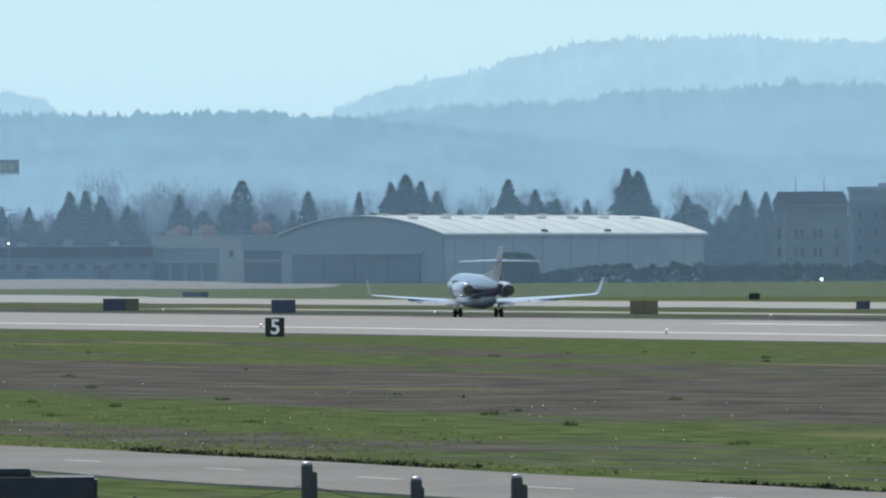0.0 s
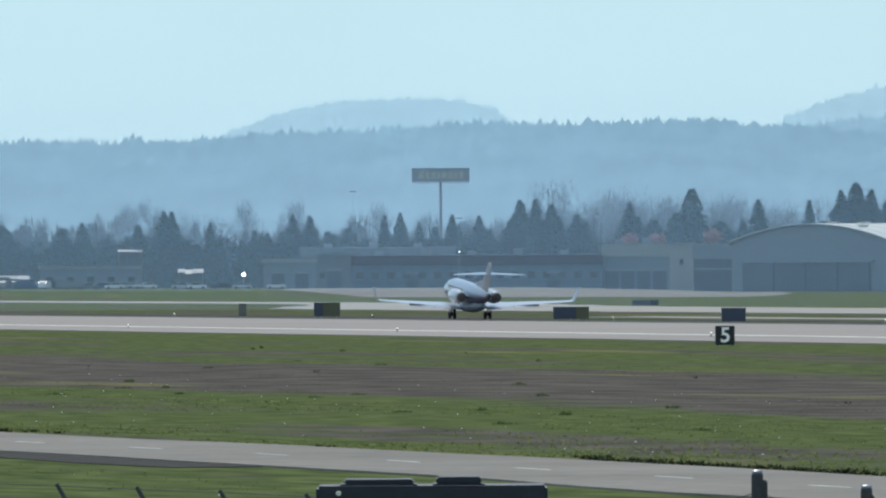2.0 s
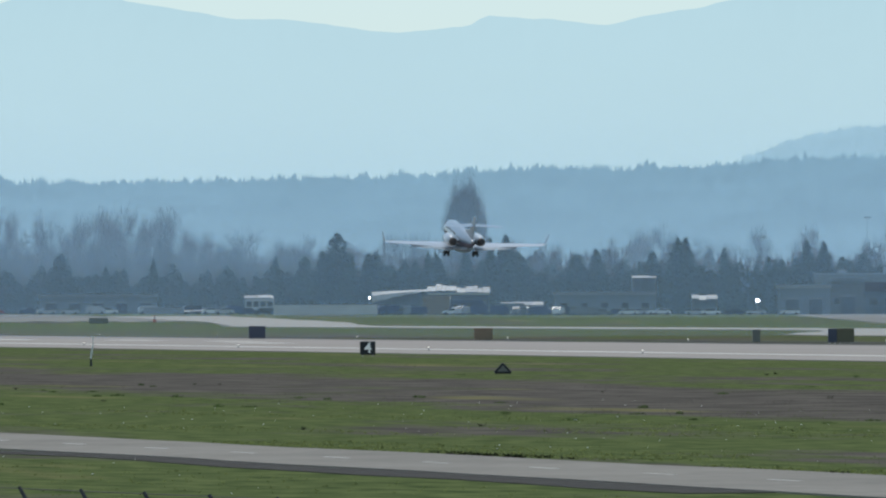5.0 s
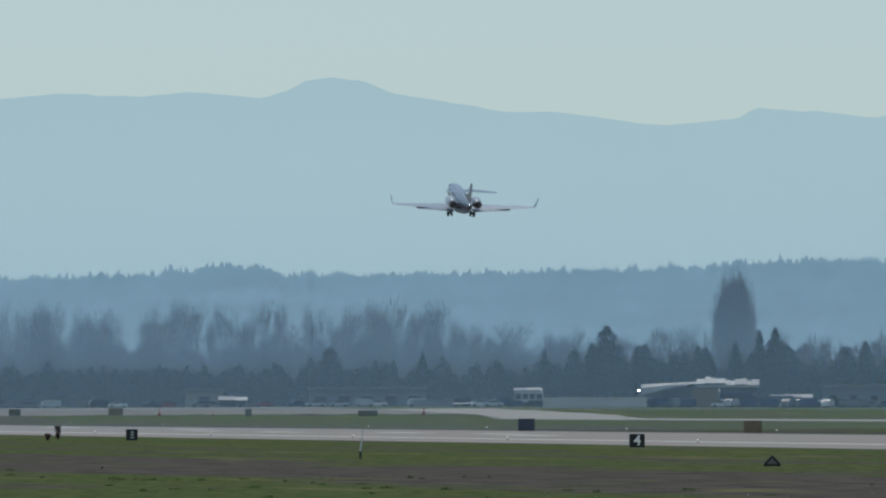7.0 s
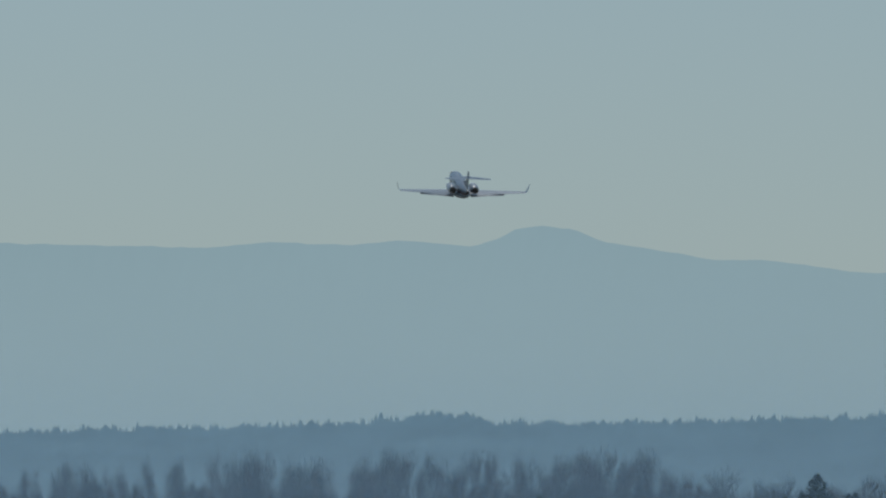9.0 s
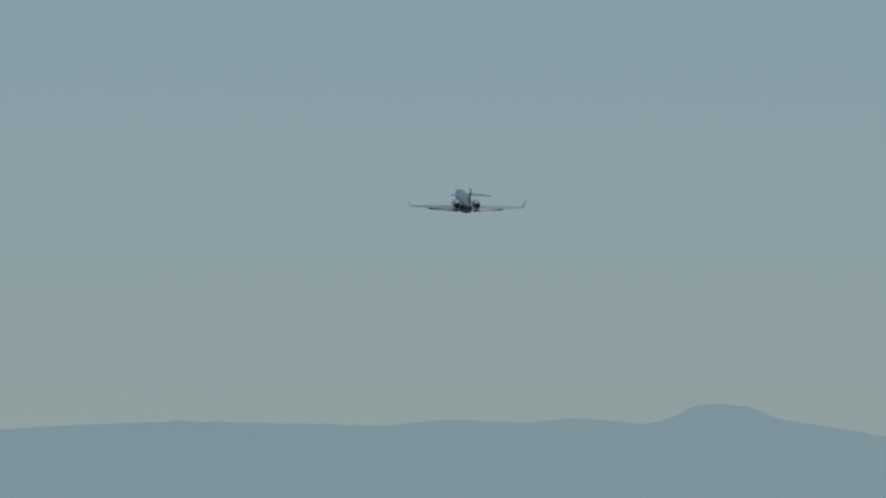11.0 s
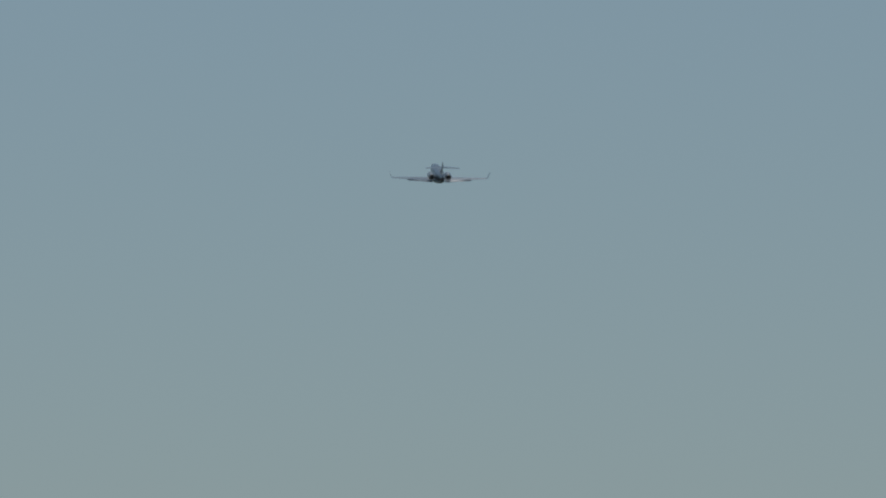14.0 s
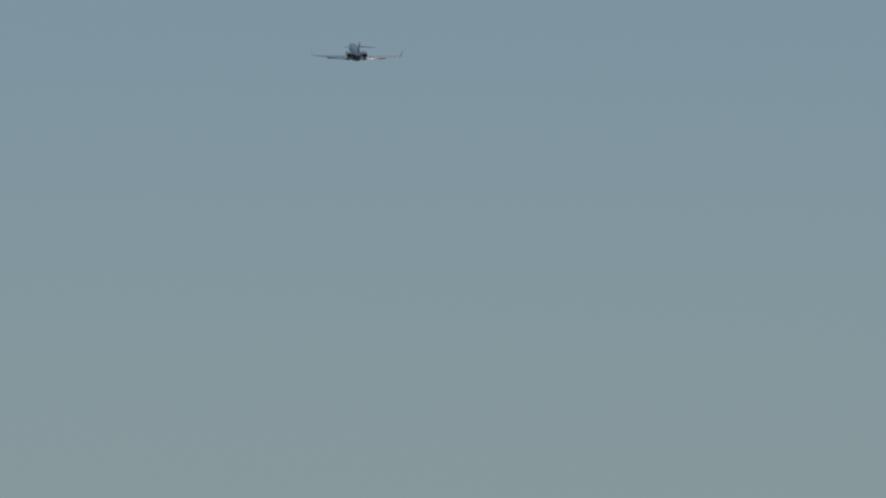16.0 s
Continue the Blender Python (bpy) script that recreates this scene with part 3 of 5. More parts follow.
# seconds, place, nose up, lean to the right
FLIGHT = [
    (0, 2.76, 960.07, 1.23, 1.3), (0.5, -7.86, 994.78, 1.23, 1.5), (1, -19.3, 1032.0, 1.24, 1.9), (1.5, -30.39, 1068.36, 1.26, 2.6), (2, -41.6, 1104.9, 1.4, 3.6),
    (2.5, -53.42, 1143.58, 2.15, 4.6), (3, -65.19, 1182.03, 3.5, 5.6), (3.5, -76.67, 1219.52, 4.9, 6.4), (4, -88.54, 1258.29, 6.5, 7.0), (4.2, -93.29, 1273.8, 7.2, 7.2),
    (6.3, -143.6, 1438.0, 22.2, 9.2), (6.5, -148.66, 1454.64, 24.3, 9.4), (7, -161.5, 1496.4, 29.7, 9.8), (7.5, -174.3, 1538.3, 36, 10.2), (8, -186.29, 1577.56, 42.64, 10.2),
    (8.5, -198.1, 1616.0, 49.45, 10.4), (9, -209.6, 1653.7, 56.6, 10.6), (9.5, -221.75, 1693.38, 63.94, 10.8), (9.7, -226.4, 1708.57, 66.89, 10.8),
    (11.8, -276.02, 1870.64, 100.62, 11.2), (12, -280.6, 1885.6, 103.61, 11.2), (12.5, -292.67, 1925.01, 112.4, 11.2), (13, -304.64, 1964.14, 120.2, 11.2), (13.5, -316.49, 2002.82, 128.6, 11.4),
    (14, -328.14, 2040.86, 136.9, 11.6), (14.5, -339.42, 2077.74, 145.35, 11.8), (15, -350.66, 2114.42, 153.62, 12.0), (15.5, -361.4, 2149.6, 162.4, 12.2), (16, -372.2, 2184.6, 171.3, 12.2)]


def motions():
    rows = []
    for t, x, y, z, up in FLIGHT:
        sight = math.atan2(x, y)
        far = float(np.interp(t, (0, 2.5, 4.2, 7, 9, 12, 14, 16), (0.99, 0.995, 1.01, 1.022, 1.03, 1.065, 1.1, 1.125)))
        x, y, z = x * far, y * far, EYE + (z - EYE) * far
        crab = float(np.interp(t, (0, 2.5, 7, 12, 16), (0.33, 0.22, 0.30, 0.36, 0.36))) * (sight - RUN / 1000)
        bank = float(np.interp(t, (0, 1.5, 3, 7, 9, 12, 16), (0, 0.2, 1.4, 1.6, 1.2, 0.7, 0.5)))
        rows.append((t, pose(x, y, z, up, bank, -math.degrees(RUN / 1000 + crab))))
    walk(JET, rows)
    for leg, s in GEARS:
        rows = []
        for t, k in ((0, 0), (6.6, 0), (7.2, 0.3), (7.9, 0.62), (8.8, 0.9), (9.4, 1), (16, 1)):
            x, y, z = (s * 1.75, -1.0, 0.0) if s else (0, 7.3, 0.12)
            rows.append((t, pose(x, y, z + 0.25 * k, 0, s * 84 * k, 0) if s else pose(x, y, z + 0.75 * k, 84 * k, 0, 0)))
        walk(leg, rows)


# ---- the hangar ----
CLAD = material("blue_grey_cladding", (0.20, 0.23, 0.265), 0.6, tone=0.15, scale=0.15, fine=2.0)
CLAD_PALE = material("pale_grey_cladding", (0.29, 0.31, 0.34), 0.6, tone=0.25, scale=0.15, fine=2.0)
ROOFING = material("pale_roofing", (0.74, 0.72, 0.65), 0.8, tone=0.25, scale=0.12, fine=1.2, bump=0.1)
DOORS = material("dark_door_panels", (0.085, 0.10, 0.125), 0.55, tone=0.2, scale=0.2, fine=2.0)
TRIM = material("grey_trim", (0.33, 0.34, 0.35), 0.6, tone=0.2, scale=0.3, fine=3.0)


def hangar(m):
    """A barrel-roofed hangar: gable at y=0 facing -y, width along x, length along +y."""
    W, L, E, P = 45.0, 95.0, 10.4, 14.4
    top = thing("hangar", m, "large aircraft hangar with a pale barrel roof and grey walls", "hangar")
    n = 20
    arc = [(W * (k / n - 0.5), E + (P - E) * (1 - (2 * k / n - 1) ** 2)) for k in range(n + 1)]

    def gable(y0, y1):
        bm = bmesh.new()
        loops = []
        for y in (y0, y1):
            loops.append([bm.verts.new((x, y, z)) for x, z in [(-W / 2, 0)] + arc + [(W / 2, 0)]])
        bm.faces.new(loops[0])
        bm.faces.new(loops[1][::-1])
        q = len(loops[0])
        for k in range(q):
            bm.faces.new((loops[0][k], loops[1][k], loops[1][(k + 1) % q], loops[0][(k + 1) % q]))
        return bm
    part("gable_wall", gable(0, 0.5), CLAD, top)
    part("gable_wall", gable(L - 0.5, L), CLAD, top)
    for s in (-1, 1):
        part("side_wall", boxed(s * W / 2 - 0.25, 0.5, 0, s * W / 2 + 0.25, L - 0.5, E - 0.1), CLAD_PALE, top)
        for k in range(9):
            part("pilaster", boxed(s * (W / 2 + 0.3) - 0.08, 4 + k * 10.4, 0, s * (W / 2 + 0.3) + 0.08, 4.6 + k * 10.4, E - 0.2), CLAD_PALE, top)
        part("gutter", boxed(s * (W / 2 + 0.6) - 0.25, -0.4, E - 0.25, s * (W / 2 + 0.6) + 0.25, L + 0.4, E + 0.1), TRIM, top)
    bm = bmesh.new()
    rows = []
    for y in np.linspace(-0.7, L + 0.7, 24):
        rows.append([bm.verts.new((x * 1.03, y, z + dz + 0.05)) for dz in (0.35, 0.0) for x, z in (arc if dz else arc[::-1])])
    q = len(rows[0])
    for a, b in zip(rows, rows[1:]):
        for k in range(q):
            bm.faces.new((a[k], a[(k + 1) % q], b[(k + 1) % q], b[k]))
    bm.faces.new(rows[0])
    bm.faces.new(rows[-1])
    roof = part("roof", bm, ROOFING, top, "pale weathered barrel roof")
    for k in range(13):
        y = 3 + k * 7.1
        a = [(x * 1.032, z + 0.42) for x, z in arc]
        part("roof_seam", rods(*[((a[j][0], y, a[j][1]), (a[j + 1][0], y, a[j + 1][1]), 0.09) for j in range(n)], n=4), ROOFING, roof)
    for row, x in enumerate((1.0, 9.5)):
        for k in range(8):
            y = 6 + k * 11.5
            z = E + (P - E) * (1 - (2 * x / W) ** 2) + 0.3
            v = part("roof_vent", boxed(x - 0.6, y - 1.3, z, x + 0.6, y + 1.3, z + 0.4, bevel=0.1), ROOFING, roof)
            part("vent_cap", boxed(x - 0.75, y - 1.5, z + 0.38, x + 0.75, y + 1.5, z + 0.5, bevel=0.04), ROOFING, v)
    for y in (37, 60):
        lamp = part("eave_lamp", boxed(W / 2 - 0.9, y - 0.9, E + 0.55, W / 2 - 0.1, y + 0.9, E + 1.25, bevel=0.12), SOOT, roof, "dark floodlight on the eave")
        part("lamp_post", rods(((W / 2 - 0.5, y, E - 0.1), (W / 2 - 0.5, y, E + 1.9), 0.1, 0.05), n=6), SOOT, lamp)
    for k in range(8):
        part("sliding_door", boxed(-19.2 + k * 4.45, -0.35 - 0.2 * (k % 2), 0.05, -15.0 + k * 4.45 + 0.15, -0.02, 6.3, bevel=0.05), DOORS, top, "tall dark sliding door panel")
    part("door_rail", boxed(-20, -0.8, 6.3, 17.5, 0.0, 6.8), CLAD, top)
    part("arch_trim", rods(*[((arch[0][0] * 1.02, -0.75, arch[0][1] + 0.2), (arch[1][0] * 1.02, -0.75, arch[1][1] + 0.2), 0.16) for arch in zip(arc, arc[1:])], n=6), CLAD, top)
    return top


HG = 2470.0
hangar(Matrix.Translation(at(-7.2, HG, 0.3)) @ pose(0, 0, 0, 0, 0, -38))


# ---- upright translucent sheets added as aerial haze, towards the far side of the field ----
# Each bluish sheet veils what stands behind it, as hazy air would.
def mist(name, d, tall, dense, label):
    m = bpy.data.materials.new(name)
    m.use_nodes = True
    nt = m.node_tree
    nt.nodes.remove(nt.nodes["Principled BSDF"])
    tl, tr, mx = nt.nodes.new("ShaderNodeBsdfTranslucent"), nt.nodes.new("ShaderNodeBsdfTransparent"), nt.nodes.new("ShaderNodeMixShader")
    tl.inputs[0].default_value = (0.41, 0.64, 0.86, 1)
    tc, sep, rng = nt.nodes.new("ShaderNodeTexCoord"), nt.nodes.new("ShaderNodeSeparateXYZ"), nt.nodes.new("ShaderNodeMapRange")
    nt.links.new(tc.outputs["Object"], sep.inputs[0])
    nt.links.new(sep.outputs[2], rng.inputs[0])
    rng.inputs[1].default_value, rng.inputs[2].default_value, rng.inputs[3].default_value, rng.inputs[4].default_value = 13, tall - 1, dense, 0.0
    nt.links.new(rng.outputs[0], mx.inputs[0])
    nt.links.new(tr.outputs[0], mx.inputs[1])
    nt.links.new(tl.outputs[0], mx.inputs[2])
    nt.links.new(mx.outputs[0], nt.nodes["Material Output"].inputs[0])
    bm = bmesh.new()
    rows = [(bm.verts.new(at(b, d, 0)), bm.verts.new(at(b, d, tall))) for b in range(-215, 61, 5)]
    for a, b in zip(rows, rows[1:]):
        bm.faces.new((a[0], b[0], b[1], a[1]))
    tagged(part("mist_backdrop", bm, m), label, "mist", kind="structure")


mist("low_haze", 1480, 30, 0.08, "faint translucent sheet added as haze over the grass of the airfield")
mist("thin_haze", 2385, 47, 0.10, "bluish translucent sheet added as haze over the far side of the airfield")
mist("tree_haze", 2676, 60, 0.10, "bluish translucent sheet added as haze before the line of trees")
mist("wood_haze", 2758, 72, 0.25, "bluish translucent sheet added as haze among the trees behind the airfield")

# ---- trees ----
BARK = material("grey_bark", (0.13, 0.11, 0.09), 0.9, tone=0.4, scale=2.0, fine=10.0, spread=0.25, gloss=0.05)
NEEDLES = material("dark_conifer_needles", (0.030, 0.050, 0.026), 0.8, tone=0.45, scale=3.0, fine=14.0, spread=0.3, gloss=0.05)
TWIGS = material("bare_twigs", (0.145, 0.088, 0.075), 0.9, tone=0.3, scale=3.0, fine=14.0, spread=0.6, gloss=0.05)
BUSH = material("olive_bush_leaves", (0.026, 0.037, 0.017), 0.8, tone=0.45, scale=0.5, fine=4.0, island=0.15, gloss=0.0)
PINK = material("pink_blossom", (0.62, 0.44, 0.46), 0.8, tone=0.25, scale=3.0, fine=14.0, gloss=0.05)


def soup(name, verts, faces, mat, parent=None):
    me = bpy.data.meshes.new(name)
    me.from_pydata(verts, [], faces)
    me.materials.append(mat)
    ob = new(name, me)
    ob.parent = parent
    return ob


def clump(verts, faces, p, r, rnd, droop=0.0):
    """A small ragged spray of leaves."""
    i = len(verts)
    for _ in range(3):
        d = Vector((rnd.uniform(-1, 1), rnd.uniform(-1, 1), rnd.uniform(-0.7, 0.7) - droop))
        e = Vector((rnd.uniform(-1, 1), rnd.uniform(-1, 1), rnd.uniform(-0.7, 0.7)))
        verts += [p + d * r, p - d * r * 0.6 + e * r * 0.7, p - e * r * 0.8]
    faces += [(i, i + 1, i + 2), (i + 3, i + 4, i + 5), (i + 6, i + 7, i + 8)]


def conifer(seed, wide, shape):
    """A conifer one metre high, to be scaled."""
    rnd = random.Random(seed)
    top = thing("conifer_tree", pose(0, 0, 0), "dark evergreen conifer behind the airfield buildings", "tree", "trees behind the airfield")
    part("trunk", rods(((0, 0, -0.02), (0, 0, 0.5), 0.018, 0.01), ((0, 0, 0.5), (0, 0, 0.97), 0.01, 0.002), n=6), BARK, top)
    verts, faces = [], []
    for k in range(1250):
        z = 1 - rnd.random() ** 0.78
        z = 0.05 + 0.94 * z
        r = wide * (1 - z) ** shape * (1 + 0.09 * math.sin(z * 41 + seed)) * (0.3 + 0.72 * rnd.random() ** 0.6)
        a = rnd.random() * math.tau
        r *= 1 + 0.10 * math.sin(a * 3 + seed + z * 9)
        clump(verts, faces, Vector((r * math.cos(a), r * math.sin(a), z)), 0.026 + 0.028 * (1 - z), rnd, 0.4)
    soup("crown", verts, faces, NEEDLES, top)
    return top


def bare_tree(seed, wide, upright, name="bare_tree", label="leafless grey-brown deciduous tree behind the airfield", count=2600):
    """A leafless tree one metre high, to be scaled."""
    rnd = random.Random(seed)
    top = thing(name, pose(0, 0, 0), label, "tree", "trees behind the airfield")
    bm = bmesh.new()
    rod(bm, (0, 0, -0.02), (0, 0, 0.3), 0.02, 0.014, 6)
    rod(bm, (0, 0, 0.3), (0.01, 0, 0.9), 0.014, 0.002, 5)
    tips = []
    for k in range(20):
        z = rnd.uniform(0.1, 0.75)
        a = rnd.random() * math.tau
        l = wide * (1.1 - abs(z - 0.42)) * rnd.uniform(0.6, 1.0)
        tip = Vector((math.cos(a) * l, math.sin(a) * l, min(z + l * upright + 0.1, 0.97 - 0.3 * (l / wide) ** 1.5 * rnd.uniform(0.3, 1.3))))
        rod(bm, (0, 0, z), tip, 0.005, 0.0015, 4)
        tips.append((Vector((0, 0, z)), tip))
        for _ in range(4):
            p = Vector((0, 0, z)).lerp(tip, rnd.uniform(0.4, 0.95))
            q = p + Vector((rnd.uniform(-1, 1) * wide * 0.35, rnd.uniform(-1, 1) * wide * 0.35, rnd.uniform(0.03, 0.16)))
            rod(bm, p, q, 0.0022, 0.001, 3)
            tips.append((p, q))
    part("trunk", bm, BARK, top)
    verts, faces = [], []
    for k in range(count):
        p, q = rnd.choice(tips)
        c = p.lerp(q, rnd.uniform(0.3, 1.1))
        if name == "bare_tree" and rnd.random() < 1.25 * c.z - 0.35:
            continue
        c += Vector((rnd.gauss(0, 0.042), rnd.gauss(0, 0.042), rnd.gauss(0, 0.045)))
        e = c + Vector((rnd.uniform(-1, 1) * 0.035, rnd.uniform(-1, 1) * 0.035, rnd.uniform(0.03, 0.11)))
        w = Vector((rnd.uniform(-1, 1), rnd.uniform(-1, 1), 0)).normalized() * 0.0026
        i = len(verts)
        verts += [c - w, c + w, e]
        faces.append((i, i + 1, i + 2))
    soup("crown", verts, faces, TWIGS, top)
    return top


def stand(proto, b, d, e_top, squash=1.0, turn=0.0):
    """Puts a copy of a tree at a bearing, so that its top rises e_top milliradians over the horizon."""
    p = at(b, d)
    z = land(p.x, p.y) - 0.05
    h = EYE + d * e_top / 1000 - z
    return copy_thing(proto, Matrix.Translation((p.x, p.y, z)) @ Matrix.Rotation(turn, 4, "Z") @ Matrix.Diagonal((h * squash, h * squash, h, 1)))


def woods():
    rnd = random.Random(5)
    cones = [conifer(1, 0.25, 0.8), conifer(2, 0.31, 0.8), conifer(3, 0.2, 0.75), conifer(4, 0.40, 0.62)]
    bare = [bare_tree(11, 0.24, 0.9), bare_tree(12, 0.3, 0.7), bare_tree(13, 0.17, 1.4), bare_tree(15, 0.2, 1.1)]
    poplar = bare_tree(14, 0.10, 2.2, "poplar_tree", "tall leafless columnar poplar behind the car park", 6000)
    firs = [(-144.1, 3.2), (-119.1, 4.5, 3, 0.95), (-115.1, 3.3), (-110.9, 4.0), (-100.1, 4.2), (-94.6, 6.2, 3, 0.9), (-97.5, 4.2, 3, 0.8), (-86.6, 4.4), (-81.1, 5.7), (-79.7, 5.9), (-64.5, 5.6),
            (-63.8, 5.6), (-60.4, 4.7), (-56.5, 3.9), (-53.1, 5.3), (-51.6, 5.2), (-45.0, 5.2), (-43.6, 5.4), (-41.9, 4.6), (-39.0, 5.2), (-36.6, 5.1), (-33.0, 6.5), (-31.6, 6.6), (-30.2, 6.1),
            (-27.2, 4.7), (-23.3, 6.2), (-17.8, 7.5, 3, 0.7), (-11.9, 6.4), (-7.4, 6.4), (-4.6, 7.2, 1), (-3.3, 7.9, 1), (-1.9, 7.3, 1), (-0.5, 6.4, 1), (5.8, 7.4, 1, 1.1), (8.2, 6.5, 1), (10.1, 5.7), (12.8, 5.6),
            (16.3, 8.3, 0), (17.3, 8.1, 1), (21.6, 5.9), (26.8, 6.3), (28.6, 6.2)]
    for f in firs:
        stand(cones[f[2] if len(f) > 2 else rnd.choice((0, 0, 1, 2))], f[0], rnd.uniform(2690, 2740), f[1], f[3] if len(f) > 3 else rnd.uniform(0.85, 1.15), rnd.random() * 6)
    for b, e in ((-145.3, 8.0), (-139.7, 7.7), (-134.7, 7.2), (-127.3, 7.4), (-122.1, 6.6), (-117.5, 7.6), (-113.7, 8.5), (-110.3, 8.1), (-106.6, 6.0), (-103.0, 6.7), (-97.6, 6.1), (-89, 6.1),
                 (-67.6, 6.0), (-65.7, 6.8), (-53.1, 6.4), (-30.4, 8.2), (-23.3, 7.4), (-20.7, 6.6), (-14.2, 6.9), (-9.7, 5.8), (3.3, 6.6), (10, 7), (22.8, 5.9)):
        stand(rnd.choice(bare), b, rnd.uniform(2775, 2830), e, rnd.uniform(0.9, 1.2), rnd.random() * 6)
    for b in np.arange(-172, -96, 0.36):
        tall = 5.6 + 1.5 * noise.noise((b * 0.12, 3.0, 1.0)) + (0.9 if b < -113 else 0) - (0.8 if b > -104 else 0)
        stand(rnd.choice(bare), b + rnd.uniform(-0.3, 0.3), rnd.uniform(2775, 2900), min(tall * rnd.uniform(0.4, 1.3), 8.3), rnd.uniform(0.35, 0.7), rnd.random() * 6)
    for b in np.arange(-170, -98, 2.6):
        stand(rnd.choice(cones[:2]), b + rnd.uniform(-1, 1), rnd.uniform(2772, 2800), rnd.uniform(1.6, 4.2), rnd.uniform(0.9, 1.3), rnd.random() * 6)
    for b in np.arange(-96, 46, 0.62):
        proto = rnd.choice((cones[0], cones[1], cones[1], cones[3], cones[3]))
        stand(proto, b + rnd.uniform(-0.5, 0.5), rnd.uniform(2690, 2800), rnd.uniform(2.2, 4.7) + (0.8 if b > -30 else 0), rnd.uniform(0.9, 1.4), rnd.random() * 6)
    for b in np.arange(-28, -9, 1.5):
        stand(rnd.choice(bare[:2]), b + rnd.uniform(-0.4, 0.4), rnd.uniform(2765, 2780), rnd.uniform(5.6, 7.0), rnd.uniform(0.8, 1.1), rnd.random() * 6)
    for b in np.arange(-96, 46, 2.8):
        stand(rnd.choice(bare), b + rnd.uniform(-0.4, 0.4), rnd.uniform(2775, 2850), rnd.uniform(4.2, 6.4) + (0.8 if b > -30 else 0), rnd.uniform(0.7, 1.1), rnd.random() * 6)
    for b in (-84.5, -84.1, -83.7, -83.3, -82.9, -82.5, -82.1):
        stand(poplar, b, 2782 + rnd.uniform(-6, 6), 9.8 - 1.7 * abs(b + 83.3) ** 2.0, 0.72, rnd.random() * 6)
    for t in cones + bare + [poplar]:
        for o in (*t.children_recursive, t):
            bpy.data.objects.remove(o)


def thicket(name, b0, b1, d0, d1, h0, h1, count, size, seed, label):
    """A belt of bushes."""
    rnd = random.Random(seed)
    verts, faces = [], []
    for _ in range(count):
        b, d = rnd.uniform(b0, b1), rnd.uniform(d0, d1)
        k = 0.5 + 0.5 * noise.noise((b * 0.6, seed, 0)) + 0.35 * noise.noise((b * 1.9, seed, 3))
        h = h0 + (h1 - h0) * min(max(k, 0), 1)
        f = (b - b0) / (b1 - b0)
        h *= min(1, 0.15 + (4.6 * f * (1 - f)) ** 0.5)
        p = at(b, d)
        clump(verts, faces, p + Vector((0, 0, land(p.x, p.y) + h * rnd.random() ** 0.8)), size * rnd.uniform(0.5, 1.2), rnd)
    tagged(soup(name, verts, faces, BUSH), label, "bushes", kind="stuff")


def brushwood(b0, b1, d0, d1, h0, h1, count, seed):
    """A belt of upright bare saplings and twigs, thinner towards the top."""
    rnd = random.Random(seed)
    verts, faces = [], []
    for _ in range(count):
        b, d = rnd.uniform(b0, b1), rnd.uniform(d0, d1)
        k = 0.5 + 0.7 * noise.noise((b * 0.35, seed, 0)) + 0.4 * noise.noise((b * 1.3, seed, 3))
        h = h0 + (h1 - h0) * min(max(k, 0), 1)
        p = at(b, d)
        foot = p + Vector((0, 0, land(p.x, p.y) + h * rnd.random() ** 1.5))
        side = Vector((rnd.uniform(0.03, 0.10), 0, 0))
        i = len(verts)
        verts += [foot - side, foot + side, foot + Vector((rnd.gauss(0, 0.35), 0, rnd.uniform(1.2, 3.8)))]
        faces.append((i, i + 1, i + 2))
    tagged(soup("brushwood", verts, faces, TWIGS), "grey-brown bare saplings below the taller trees", "saplings", kind="stuff")


def blossom(b, e, wide):
    rnd = random.Random(int(b * 10))
    p = at(b, 2645)
    z = land(p.x, p.y)
    h = EYE + 2.645 * e - z
    top = thing("blossom_tree", pose(p.x, p.y, z - 0.05), "small tree in pink spring blossom", "tree", "blossom trees")
    part("trunk", rods(((0, 0, 0), (0, 0, h * 0.6), 0.22, 0.12), *[((0, 0, h * 0.45), (math.cos(a) * wide * 0.7, math.sin(a) * wide * 0.7, h * 0.85), 0.1, 0.03) for a in range(6)], n=6), BARK, top)
    verts, faces = [], []
    for _ in range(420):
        a, r = rnd.random() * math.tau, wide * rnd.random() ** 0.5
        q = (1 - (r / wide) ** 2) ** 0.5
        clump(verts, faces, Vector((math.cos(a) * r, math.sin(a) * r, h - 1.6 + q * 1.6 * rnd.uniform(-1, 1) + 0.5 * math.sin(a * 4))), 0.34, rnd)
    soup("crown", verts, faces, PINK, top)


woods()
thicket("bushes", 6, 48, 2418, 2446, 2.0, 5.4, 9000, 0.5, 3, "dark green bushes before the hangar wall")
thicket("shrubs", 4.5, 8.5, 2420, 2440, 5.5, 8.0, 2400, 0.5, 9, "tall round dark shrubs before the hangar wall")
thicket("undergrowth", -172, -60, 2690, 2750, 5.0, 12.5, 34000, 0.6, 4, "dark undergrowth beneath the trees")
thicket("hedge", -100, 48, 2690, 2740, 7, 14.5, 26000, 0.6, 6, "dark hedge of evergreens behind the low buildings")
brushwood(-174, -96, 2760, 2772, 9.0, 17.0, 60000, 71)
brushwood(-96, 46, 2752, 2766, 8.0, 19.0, 44000, 72)
for b, e, w in ((-23.3, 3.4, 2.1), (-20.9, 3.4, 2.2), (-16.0, 3.75, 2.2)):
    blossom(b, e, w)

